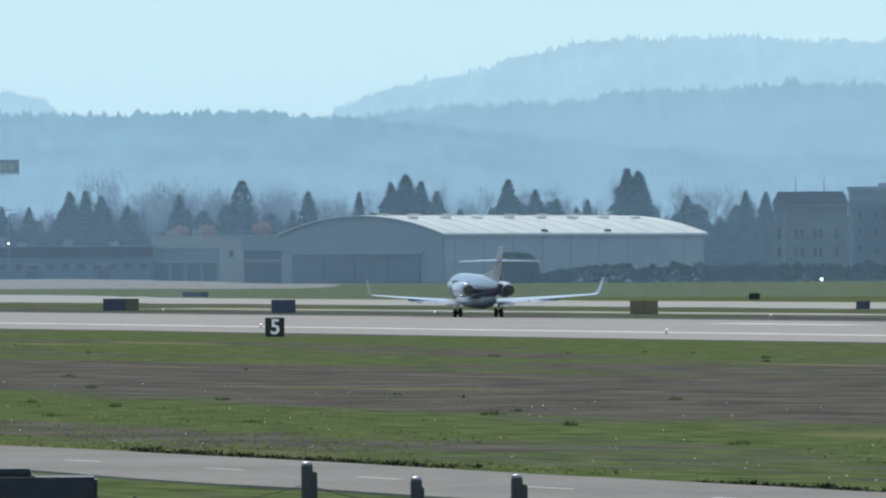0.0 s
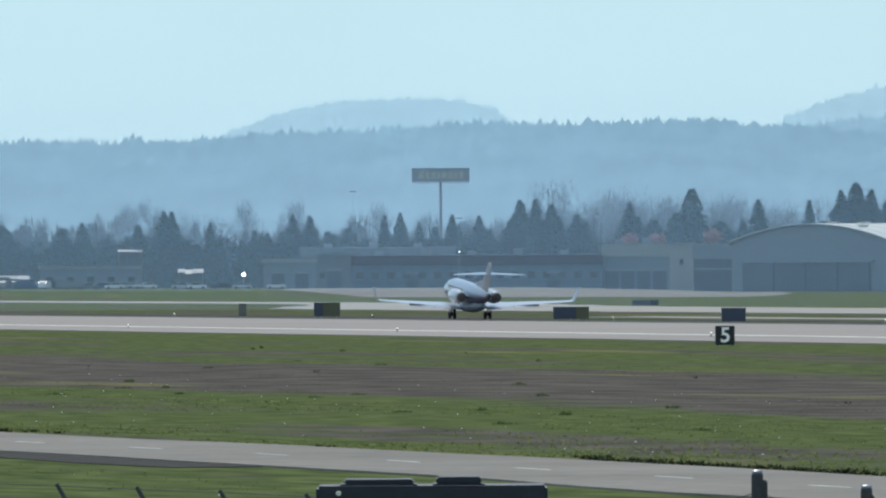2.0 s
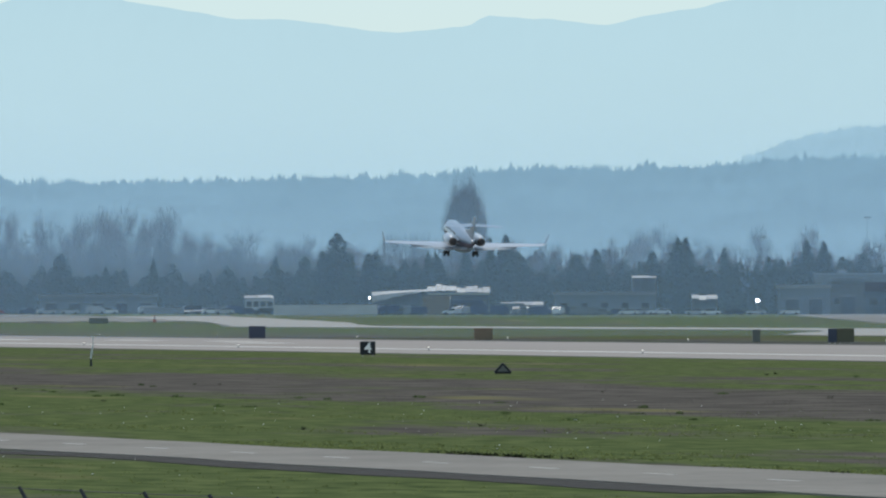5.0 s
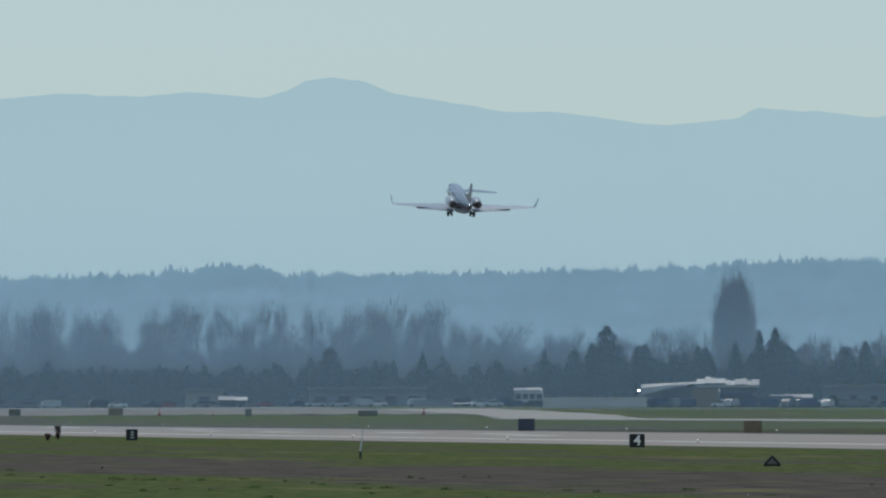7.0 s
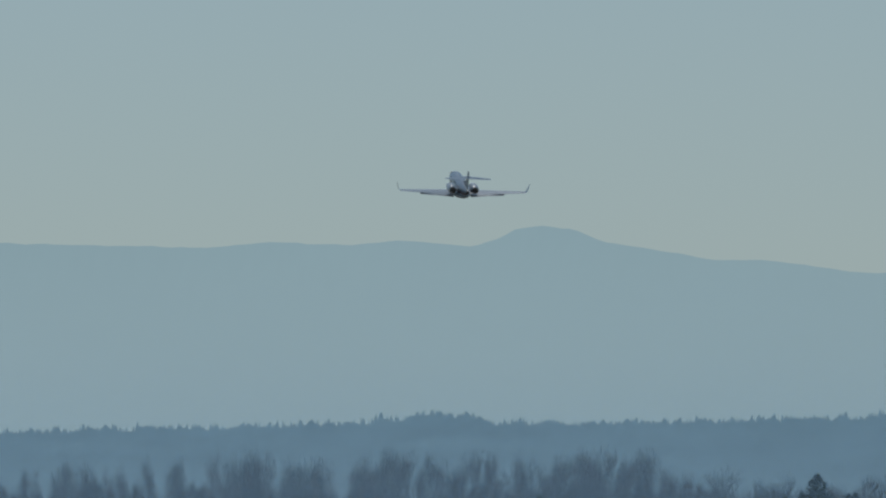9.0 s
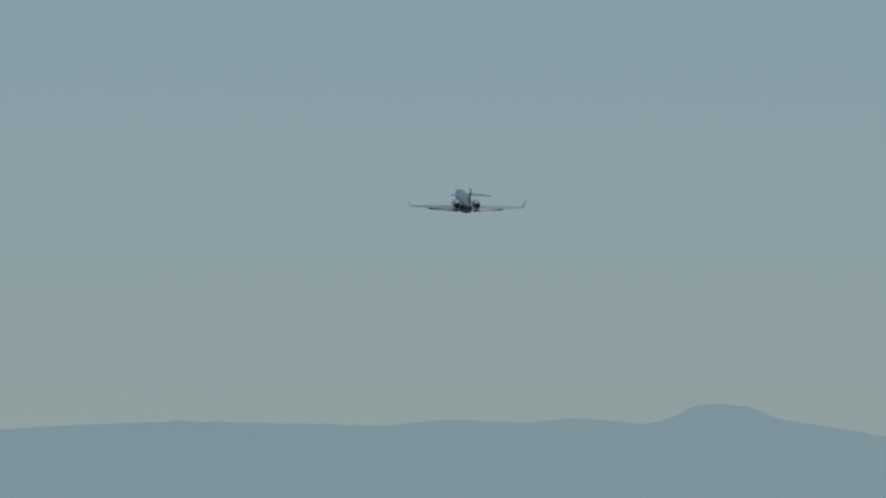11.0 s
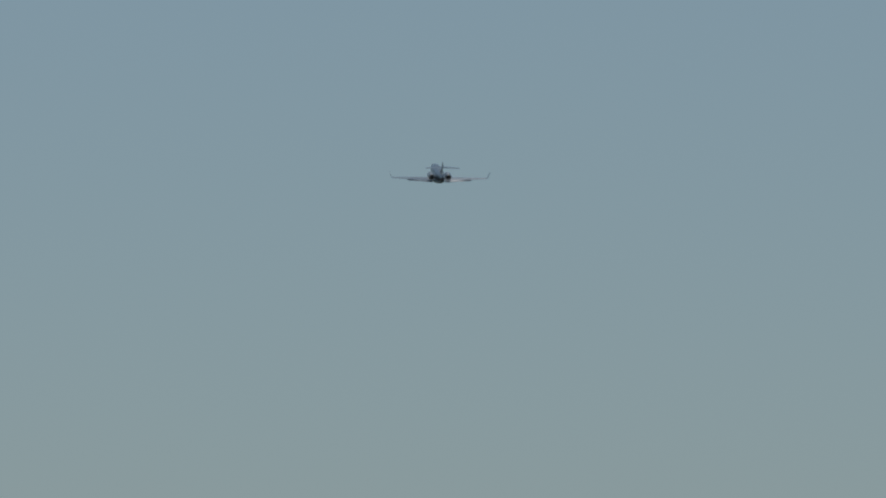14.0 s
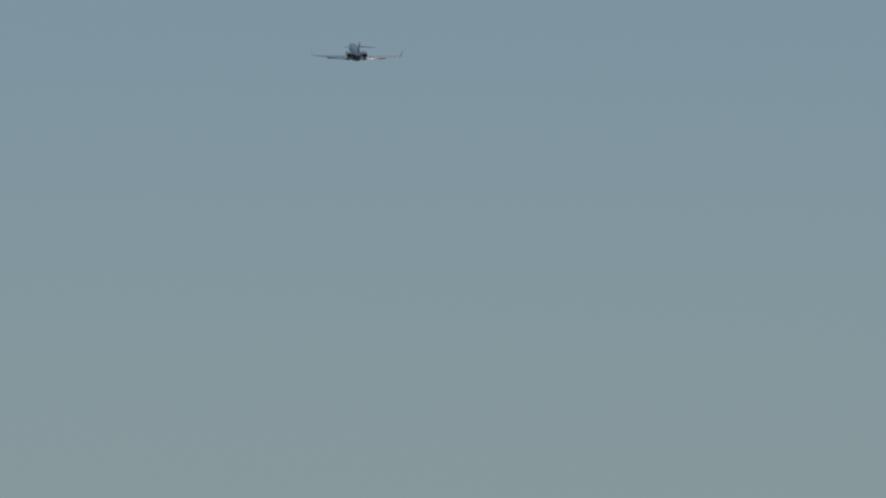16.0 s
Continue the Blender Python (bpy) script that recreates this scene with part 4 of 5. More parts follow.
# ---- buildings ----
WHITE_ROOF = material("white_roof_sheet", (0.46, 0.455, 0.43), 0.6, tone=0.35, scale=0.35, fine=2.0)
PALE_SHEET = material("pale_roof_sheet", (0.27, 0.28, 0.28), 0.6, tone=0.25, scale=0.3, fine=3.0)
DULL_SHEET = material("dull_roof_sheet", (0.13, 0.15, 0.17), 0.6, tone=0.25, scale=0.3, fine=3.0)
MAROON = material("faded_maroon_roof", (0.052, 0.024, 0.034), 0.7, tone=0.25, scale=0.2, fine=2.0)
DIM_WALL = material("grey_blue_render", (0.17, 0.18, 0.195), 0.85, tone=0.25, scale=0.2, fine=3.0)
PALE_WALL = material("pale_wall_paint", (0.62, 0.60, 0.56), 0.8, tone=0.2, scale=0.3, fine=3.0)
STUCCO = material("grey_stucco", (0.34, 0.34, 0.33), 0.85, tone=0.15, scale=0.2, fine=3.0)
BLUEWALL = material("blue_painted_wall", (0.13, 0.17, 0.21), 0.7, tone=0.2, scale=0.2, fine=3.0)
SLATE = material("dark_slate_roof", (0.07, 0.075, 0.085), 0.7, tone=0.3, scale=0.3, fine=3.0)
PANE = material("window_glass", (0.04, 0.05, 0.06), 0.08, tone=0.3, scale=1.0, fine=5.0)


def building(name, b0, b1, d, e_top, band, wall_mat, roof_mat, label, openings=(), deep=14.0, vents=0):
    """A flat-roofed building that faces the camera; its roof band is given in metres, its openings as (kind, share along the front, width, sill, head)."""
    mid = (b0 + b1) / 2
    p = at(mid, d)
    z = land(p.x, p.y) - 0.1
    w, h = d * (b1 - b0) / 1000, EYE + d * e_top / 1000 - z
    top = thing(name, Matrix.Translation((p.x, p.y, z)) @ pose(0, 0, 0, 0, 0, -math.degrees(mid / 1000)), label, "building", "airfield buildings")
    wall = boxed(-w / 2, 0, 0, w / 2, deep, h - band)
    part("wall", wall, wall_mat, top)
    roof = part("roof", boxed(-w / 2 - 0.35, -0.5, h - band, w / 2 + 0.35, deep + 0.4, h, bevel=0.08), roof_mat, top)
    part("coping", boxed(-w / 2 - 0.45, -0.6, h, w / 2 + 0.45, 0.6, h + 0.22), CLAD_PALE, roof)
    for k in range(vents):
        x = -w / 2 + w * (k + 0.6) / (vents + 0.4)
        part("roof_unit", boxed(x - 1.1, 4, h, x + 1.1, 6, h + 1.1 + 0.5 * (k % 2), bevel=0.1), CLAD_PALE, roof)
    for kind, share, ww, sill, head in openings:
        x = -w / 2 + w * share
        if kind == "window":
            f = part("window", boxed(x - ww / 2 - 0.12, -0.12, sill - 0.12, x + ww / 2 + 0.12, -0.003, head + 0.12), CLAD, top)
            part("pane", boxed(x - ww / 2, -0.16, sill, x + ww / 2, -0.125, head), PANE, f)
            part("sill", boxed(x - ww / 2 - 0.2, -0.3, sill - 0.24, x + ww / 2 + 0.2, -0.003, sill - 0.125), CLAD, f)
        else:
            f = part("door", boxed(x - ww / 2, -0.14, 0.05, x + ww / 2, -0.003, head), DOORS, top)
            part("door_frame", boxed(x - ww / 2 - 0.15, -0.2, head + 0.002, x + ww / 2 + 0.15, -0.003, head + 0.25), TRIM, f)
    return top


def rows_of(kind, n, a, b, ww, sill, head):
    return [(kind, a + (b - a) * (k + 0.5) / n, ww, sill, head) for k in range(n)]


building("terminal_building", -47.9, -25.8, 2620, 1.6, 2.3, BLUEWALL, MAROON, "long low blue building with a maroon roof band", rows_of("window", 16, 0, 1, 1.9, 2.2, 3.8) + rows_of("door", 3, 0.1, 0.95, 3.0, 0, 3.4), vents=5)
building("workshop", -25.7, -19.85, 2625, 2.5, 2.9, CLAD, STUCCO, "low workshop with a deep grey canopy and dark doors", rows_of("door", 4, 0.02, 0.98, 3.2, 0, 4.4), vents=2)
building("stair_block", -19.8, -17.65, 2560, 2.55, 0.4, STUCCO, CLAD_PALE, "pale square block beside the hangar", rows_of("window", 1, 0, 1, 0.8, 6, 7.2))
building("hangar_annex", -17.6, -14.0, 2500, 2.45, 3.2, DOORS, CLAD, "flat-roofed annex of the hangar with dark doors", rows_of("door", 3, 0.02, 0.98, 2.2, 0, 5.0), deep=20)
building("warehouse", -52.4, -38.8, 2690, 2.3, 2.0, DIM_WALL, DIM_WALL, "pale grey warehouse behind a low building", rows_of("window", 8, 0, 1, 1.5, 4, 5.2), vents=3)
building("office_block", -50.95, -48.0, 2600, 1.9, 0.6, DIM_WALL, CLAD, "small grey office block with a dark doorway", (("door", 0.5, 3.2, 0, 4.2), ("window", 0.15, 1.2, 2.4, 3.8)))
building("store_shed", -55.7, -51.05, 2600, 1.3, 0.7, CLAD, TRIM, "dark grey store shed", rows_of("door", 2, 0.05, 0.95, 3.0, 0, 3.6))
building("long_shed", -121.0, -110.6, 2660, 0.75, 0.5, CLAD, CLAD_PALE, "long low grey shed under bare trees", rows_of("door", 5, 0, 1, 2.6, 0, 2.6))
building("white_shed", -131.9, -128.6, 2650, 0.6, 0.3, STUCCO, CLAD_PALE, "small pale shed at the edge of the field", rows_of("door", 1, 0, 1, 2.6, 0, 2.6))
shed = building("flat_shed", -86.5, -81.3, 2640, 0.75, 0.3, DOORS, ROOFING, "shed with a bright pale pitched roof behind the car park", rows_of("door", 3, 0, 1, 3, 0, 3))
sw, sh = 2.64 * 5.2, EYE + 2.64 * 0.75 - land(*at(-83.9, 2640)[:2]) + 0.1
rnd = random.Random(77)
x = -sw / 2 - 0.5
while x < sw / 2 + 0.4:
    x1, up = min(x + rnd.uniform(0.8, 2.4), sw / 2 + 0.5), (0.35 if x < -1.0 else 0.0) + rnd.uniform(-0.12, 0.12)
    rise = rnd.uniform(1.0, 1.5)
    sheet = loft([[(q, -0.8, sh + 0.25 + up), (q, 5.5, sh + 0.25 + up + rise), (q, 11, sh + 0.25 + up), (q, 5.5, sh + 0.1 + up + rise)] for q in (x, x1 - 0.05)])
    part("roof_sheet", sheet, rnd.choice((WHITE_ROOF, WHITE_ROOF, PALE_SHEET)), shed, "bright pale pitched roof sheet")
    x = x1
building("grey_shed", -75.5, -66.5, 2650, 0.75, 0.5, CLAD, TRIM, "low dark grey shed beside the car park", rows_of("window", 5, 0, 1, 1.6, 1.6, 2.8))
building("distant_store", -63.5, -56.5, 2740, 2.6, 1.0, BLUEWALL, CLAD, "dark store building behind trees", rows_of("window", 6, 0, 1, 1.6, 4.2, 6.4), vents=2)

hotel_rows = [("window", s, 1.0, z, z + 2.3) for z in (1.2, 5.6, 9.8) for s in (0.07, 0.3, 0.38, 0.56, 0.64, 0.86)]
hotel = building("hotel_building", 29.3, 35.75, 2660, 4.9, 0.5, DIM_WALL, DIM_WALL, "grey three-storey building with a dark mansard roof", hotel_rows, deep=16)
hw, hh = 2.66 * 6.45, EYE + 2.66 * 4.9 - 0.1
bm = bmesh.new()
lo = [(-hw / 2 - 0.6, -0.7, hh + 0.3), (hw / 2 + 0.6, -0.7, hh + 0.3), (hw / 2 + 0.6, 16.6, hh + 0.3), (-hw / 2 - 0.6, 16.6, hh + 0.3)]
hi = [(x * 0.84, 1.6 + (y + 0.7) * 0.8, z + 3.1) for x, y, z in lo]
loft([lo, hi], bm)
part("mansard_roof", bm, SLATE, hotel, "dark slate mansard roof")
for x in (-3.5, 3.2):
    part("roof_mast", rods(((x, 6, hh + 3.2), (x, 6, hh + 6.8), 0.12, 0.05), n=6), SOOT, hotel)
building("apartment_building", 35.9, 48, 2680, 6.5, 0.8, DIM_WALL, CLAD, "tall grey apartment building", [("window", s, 1.1, z, z + 2.0) for z in (2, 6.2, 10.4, 14.6) for s in (0.08, 0.2, 0.32, 0.45, 0.6, 0.75, 0.9)], deep=16, vents=2)


# ---- poles and boards in the distance ----
BOARD = material("pale_grey_board_paint", (0.31, 0.33, 0.34), 0.6, tone=0.15, scale=0.5, fine=4.0)
NAVY = material("navy_sign_paint", (0.07, 0.08, 0.12), 0.5, tone=0.25, scale=1.0, fine=8.0)
OLIVE = material("olive_sign_paint", (0.15, 0.14, 0.085), 0.6, tone=0.25, scale=1.0, fine=8.0)
ORANGE = material("orange_brown_sign_paint", (0.25, 0.185, 0.12), 0.6, tone=0.25, scale=1.0, fine=8.0)
BLACK = material("black_sign_paint", (0.016, 0.017, 0.02), 0.5, tone=0.25, scale=1.0, fine=8.0)
WHITE_PAINT = material("white_sign_paint", (0.78, 0.78, 0.76), 0.5, tone=0.12, scale=1.0, fine=8.0)
YELLOW = material("faded_yellow_paint", (0.50, 0.48, 0.36), 0.6, tone=0.2, scale=0.5, fine=4.0)
SIGN_GREY = material("grey_board_paint", (0.20, 0.20, 0.17), 0.6, tone=0.2, scale=0.5, fine=4.0)
# A faint glow is added so the white figures read brighter.
FIGURE = material("white_figure_glow", (0.85, 0.85, 0.82), 0.5, tone=0.08, scale=1.0, fine=8.0, glow=0.12)
STEEL = material("galvanised_steel", (0.32, 0.33, 0.34), 0.45, metal=0.7, tone=0.25, scale=2.0, fine=12.0)
RED_PAINT = material("red_orange_paint", (0.5, 0.10, 0.04), 0.6, tone=0.2, scale=1.0, fine=8.0)


def facing(b, d, dz=0.0, turn=0.0):
    p = at(b, d)
    return Matrix.Translation((p.x, p.y, land(p.x, p.y) + dz)) @ pose(0, 0, 0, 0, 0, -math.degrees(b / 1000) + turn)


def billboard():
    D = 2745.0
    m = facing(-40.0, D)
    z = m.translation.z
    lo, hi, w = EYE + D * 8.12 / 1000 - z, EYE + D * 9.32 / 1000 - z, D * 5.1 / 1000
    top = thing("billboard", m, "tall roadside billboard on a single steel pole", "billboard")
    part("pole", rods(((0, 0.4, 0), (0, 0.4, lo + 0.2), 0.4, 0.34), n=12), STEEL, top)
    board = part("board", boxed(-w / 2, 0, lo, w / 2, 0.8, hi, bevel=0.06), BOARD, top, "grey board with blurred yellowish lettering")
    x = -w / 2 + 1.7
    for k, ww in enumerate((1.3, 1.0, 1.2, 0.6, 1.3, 1.0, 0.8, 1.1)):
        part("lettering_bar", boxed(x, -0.06, lo + 0.75, x + ww, -0.003, hi - 0.85), YELLOW, board)
        x += ww + 0.36
    for z0 in (lo - 0.02, hi - 0.12):
        part("frame_rail", boxed(-w / 2 - 0.1, -0.12, z0, w / 2 + 0.1, -0.004, z0 + 0.16), STEEL, board)
    part("catwalk", boxed(-w / 2, -1.0, lo - 0.35, w / 2, -0.05, lo - 0.2), STEEL, top)


def mast(b, e, d, r):
    m = facing(b, d)
    h = EYE + d * e / 1000 - m.translation.z
    top = thing("lamp_mast", m, "slender grey steel mast behind the buildings", "mast", "masts")
    part("pole", rods(((0, 0, 0), (0, 0, h), r, r * 0.5), n=8), STEEL, top)
    part("base", rods(((0, 0, 0), (0, 0, 0.5), r * 2, r * 2), n=8), STEEL, top)
    part("head", boxed(-0.9, -0.2, h - 0.15, 0.9, 0.2, h + 0.1, bevel=0.05), STEEL, top)


billboard()
for b, e, d, r in ((-47.75, 7.3, 2700, 0.07), (-38.4, 4.9, 2640, 0.08), (-56.9, 5.6, 2720, 0.07), (-26.0, 5.0, 2700, 0.08), (-12.5, 4.2, 2640, 0.12), (30.2, 4.0, 2600, 0.12)):
    mast(b, e, d, r)


# ---- airfield signs and lights ----
def digit(char, size, mat, parent):
    """A painted figure as a thin mesh."""
    cu = bpy.data.curves.new("figure", "FONT")
    cu.body, cu.size, cu.extrude, cu.align_x, cu.align_y, cu.offset = char, size, 0.012, "CENTER", "CENTER", 0.02
    ob = new("figure", cu)
    me = bpy.data.meshes.new_from_object(ob.evaluated_get(bpy.context.evaluated_depsgraph_get()))
    bpy.data.objects.remove(ob)
    me.materials.clear()
    me.materials.append(mat)
    out = new("figure", me)
    out.parent = parent
    out["label"] = "white painted figure " + char
    return out


def marker_board(b, d, w, h, char):
    """A runway distance board, square, that faces the traffic."""
    top = thing("distance_sign", facing(b, d, 0.03, 12), "black square runway distance sign with a white figure" if char else "black square runway distance sign", "sign", "runway distance signs")
    lift = 0.16
    for s in (-1, 1):
        part("leg", rods(((s * w * 0.33, 0.1, 0), (s * w * 0.33, 0.1, lift + 0.1), 0.035), n=8), STEEL, top)
    panel = part("panel", boxed(-w / 2, 0, lift, w / 2, 0.22, h, bevel=0.03), BLACK, top, "black sign panel")
    part("edge_trim", boxed(-w / 2 - 0.015, 0.05, h - 0.02, w / 2 + 0.015, 0.17, h + 0.03, bevel=0.01), STEEL, panel)
    mid = (lift + h) / 2
    if char:
        f = digit(char, 1.12 * (h - lift), FIGURE, panel)
        f.matrix_basis = pose(0, -0.014, mid + 0.0, 90, 0, 0)
    else:
        for q in (-0.3, 0, 0.3):
            part("figure_bar", boxed(-0.16, -0.02, mid + q * 0.9 - 0.06, 0.2, -0.002, mid + q * 0.9 + 0.06), WHITE_PAINT, panel)


def guidance_sign(b, d, w, h, mats, label, turn=10):
    """A low taxiway sign, one or more panels side by side on legs."""
    top = thing("taxiway_sign", facing(b, d, 0.03, turn), label, "sign", "taxiway signs")
    lift = 0.14
    n = sum(k for k, _ in mats)
    x = -w / 2
    for k, mat in mats:
        ww = w * k / n
        p = part("panel", boxed(x + 0.01, 0, lift, x + ww - 0.01, 0.25, h, bevel=0.03), mat, top)
        part("panel_frame", boxed(x + 0.005, -0.03, h - 0.08, x + ww - 0.005, 0.28, h + 0.03, bevel=0.01), mat, p)
        for q in (0.2, 0.8):
            part("leg", rods(((x + ww * q, 0.12, 0), (x + ww * q, 0.12, lift + 0.05), 0.04), n=6), STEEL, top)
        x += ww


marker_board(-14.89, 684, 1.17, 1.30, "5")
marker_board(-91.96, 951, 1.30, 1.26, "4")
marker_board(-136.65, 1161, 1.2, 1.28, "")
for b, d, w, h, mats, label in (
        (-28.5, 1091, 3.5, 1.27, ((5, NAVY), (3, OLIVE)), "long taxiway sign, navy with an olive panel"),
        (-14.13, 1014, 2.2, 1.33, ((1, NAVY),), "plain dark navy taxiway sign seen from behind"),
        (-21.92, 1535, 3.6, 0.8, ((2, NAVY), (1, BLACK)), "low wide dark taxiway sign"),
        (17.77, 959, 2.4, 1.26, ((1, ORANGE), (1, ORANGE)), "orange-brown taxiway sign of two panels"),
        (37.15, 1048, 1.3, 0.85, ((1, NAVY),), "small dark taxiway sign"),
        (27.53, 1318, 1.3, 0.86, ((1, BLACK),), "small black taxiway sign"),
        (-57.57, 1201, 0.85, 1.45, ((1, SIGN_GREY),), "narrow dark grey equipment sign"),
        (-50.09, 1189, 2.8, 1.55, ((1, NAVY), (2, OLIVE)), "taxiway sign with a navy and an olive panel"),
        (-101.75, 1409, 2.1, 1.65, ((1, NAVY),), "tall dark navy taxiway sign"),
        (-81.73, 1308, 2.15, 1.5, ((1, ORANGE),), "faded tan taxiway sign"),
        (-115.77, 2250, 3.9, 1.2, ((1, OLIVE),), "low wide olive taxiway sign"),
        (-126.34, 2260, 1.3, 1.6, ((1, SIGN_GREY),), "small dark grey taxiway sign"),
        (-138.07, 2290, 3.0, 1.5, ((1, ORANGE),), "faded brown taxiway sign in the grass"),
        (-147.0, 2290, 2.4, 1.4, ((1, OLIVE),), "faded olive taxiway sign in the grass")):
    guidance_sign(b, d, w, h, mats, label)


def cone(b, d, h):
    top = thing("traffic_cone", facing(b, d, 0.02), "red-orange traffic marker cone", "cone", "marker cones")
    part("body", rods(((0, 0, 0.06), (0, 0, h), h * 0.24, h * 0.06), n=14), RED_PAINT, top)
    part("base", boxed(-h * 0.3, -h * 0.3, 0, h * 0.3, h * 0.3, 0.08, bevel=0.02), BLACK, top)
    part("stripe", rods(((0, 0, h * 0.5), (0, 0, h * 0.66), h * 0.165, h * 0.135), n=14), WHITE_PAINT, top)


cone(-110.82, 2280, 1.5)
cone(-134.22, 2290, 1.3)
cone(-129.5, 2280, 0.8)


def triangle_marker():
    """A dark triangular frame with a paler board in it, on short feet."""
    top = thing("triangle_marker", facing(-80.04, 714, 0.03, 8), "dark triangular marker frame standing in the grass", "sign")
    a, c, p = Vector((-0.52, 0, 0.1)), Vector((0.52, 0, 0.1)), Vector((0, 0, 0.66))
    for q, r in ((a, c), (c, p), (p, a)):
        part("bar", rods((q, r, 0.075), n=8), BLACK, top)
    bm = bmesh.new()
    loft([[(-0.4, -0.02, 0.14), (0.4, -0.02, 0.14), (0, -0.02, 0.56)], [(-0.4, 0.02, 0.14), (0.4, 0.02, 0.14), (0, 0.02, 0.56)]], bm)
    part("board", bm, SIGN_GREY, top)
    for s in (-1, 1):
        part("foot", rods(((s * 0.42, 0, 0), (s * 0.42, 0, 0.12), 0.05), n=8), BLACK, top)


triangle_marker()


def wind_marker():
    top = thing("marker_post", facing(-116.46, 827, 0.03), "slim marker post with a bright white upper half", "post")
    part("foot", rods(((0, 0, 0), (0, 0, 0.55), 0.10, 0.07), n=10), BLACK, top)
    part("shaft", rods(((0, 0, 0.55), (0.03, 0, 0.9), 0.06), ((0.03, 0, 0.9), (0.12, 0, 1.35), 0.07), ((0.12, 0, 1.35), (0.15, 0, 1.55), 0.05), n=10), WHITE_PAINT, top)
    part("lamp_head", rods(((0.14, 0, 1.55), (0.16, 0, 2.0), 0.02), ((0.16, 0, 2.0), (0.16, 0, 2.2), 0.055), n=8), WHITE_PAINT, top)


wind_marker()
LAMP_GLASS = material("lit_lamp_glass", (1.0, 0.95, 0.85), 0.1, tone=0.02, glow=1.2)


def edge_light():
    top = thing("runway_light", pose(0, 0, -50), "small white runway edge light on a short stem", "runway light", "runway edge lights")
    part("stem", rods(((0, 0, 0), (0, 0, 0.22), 0.04), n=8), STEEL, top)
    part("base", rods(((0, 0, 0), (0, 0, 0.05), 0.14), n=10), STEEL, top)
    part("lamp", rods(((0, 0, 0.22), (0, 0, 0.26), 0.035, 0.045), ((0, 0, 0.26), (0, 0, 0.32), 0.045, 0.02), n=10), LAMP_GLASS, top, "glowing white lamp glass")
    return top


proto = edge_light()
for v in (223, 291.5):
    for k in range(24):
        p = on_run(590 + k * 91, v + (0.3 if k % 2 else -0.2), 0.05)
        copy_thing(proto, Matrix.Translation(p))
for o in (*proto.children_recursive, proto):
    bpy.data.objects.remove(o)


# ---- the car park ----
CAR_PAINTS = [material(n, c, 0.25, metal=0.2, tone=0.1, scale=1.0, fine=8.0) for n, c in (
    ("white_car_paint", (0.7, 0.7, 0.7)), ("silver_car_paint", (0.45, 0.46, 0.48)), ("dark_blue_car_paint", (0.03, 0.05, 0.12)), ("black_car_paint", (0.02, 0.02, 0.022)), ("red_car_paint", (0.25, 0.03, 0.03)), ("grey_car_paint", (0.16, 0.17, 0.18)))]
PAINT_NAMES = ("white", "silver", "dark blue", "black", "dark red", "grey")
GLINT = material("bright_sun_glint", (1.0, 0.95, 1.0), 0.1, tone=0.02, glow=14.0)


def car(b, d, paint, turn, tall=0.0):
    m = facing(b, d, 0.0, turn)
    name, kind = ("van", "van") if tall else ("car", "car")
    top = thing(name, m, PAINT_NAMES[paint] + (" parked delivery van" if tall else " parked car") + " in the airfield car park", kind, "parked vehicles")
    mat = CAR_PAINTS[paint]
    prof = [(-2.2, 0.35), (-2.25, 0.6), (-2.1, 0.95 + tall * 0.4), (-1.2, 1.0 + tall), (1.9, 1.0 + tall), (2.2, 0.9 + tall * 0.8), (2.25, 0.4), (2.2, 0.3)]
    part("body", loft([[(x, y * k, z) for x, z in prof] for y, k in ((-0.88, 0.96), (-0.88, 1.0), (0.88, 1.0), (0.88, 0.96))]), mat, top)
    if not tall:
        cab = [(-1.1, 0.98), (-0.45, 1.45), (1.05, 1.46), (1.75, 0.98)]
        c = part("cabin", loft([[(x, y, z) for x, z in cab] for y in (-0.76, 0.76)]), mat, top)
        for y in (-0.775, 0.765):
            part("side_window", loft([[(x * 0.9, y + q, 1.02 + (z - 0.98) * 0.8) for x, z in cab] for q in (0, 0.01)]), GLASS, c)
        part("windscreen", loft([[(-1.08, y, 1.0), (-0.5, y, 1.41), (-0.53, y, 1.45), (-1.13, y, 1.03)] for y in (-0.66, 0.66)]), GLASS, c)
    else:
        part("windscreen", loft([[(-2.12, y, 1.0 + tall * 0.42), (-1.4, y, 0.95 + tall * 0.9), (-1.45, y, 1.0 + tall * 0.92), (-2.17, y, 1.05 + tall * 0.42)] for y in (-0.7, 0.7)]), GLASS, top)
    for x in (-1.4, 1.4):
        for y in (-0.82, 0.82):
            part("wheel", rods(((x, y - 0.11, 0.32), (x, y + 0.11, 0.32), 0.32), n=14), RUBBER, top)
    for y in (-0.6, 0.6):
        part("headlight", rods(((-2.3, y, 0.68), (-2.2, y, 0.68), 0.13), n=10), CHROME, top)
    return top


def coach(b, d, w, h, mat, label):
    top = thing("bus", facing(b, d), label, "bus", "parked vehicles")
    body = part("body", boxed(-w / 2, -1.25, 0.45, w / 2, 1.25, h, bevel=0.18), mat, top)
    for k in range(int(w / 1.6)):
        x = -w / 2 + 0.9 + k * 1.55
        part("window", boxed(x - 0.6, -1.28, h * 0.5, x + 0.6, -1.24, h * 0.82), GLASS, body)
    for x in (-w * 0.33, w * 0.3):
        for y in (-1.1, 1.1):
            part("wheel", rods(((x, y - 0.16, 0.5), (x, y + 0.16, 0.5), 0.5), n=14), RUBBER, top)


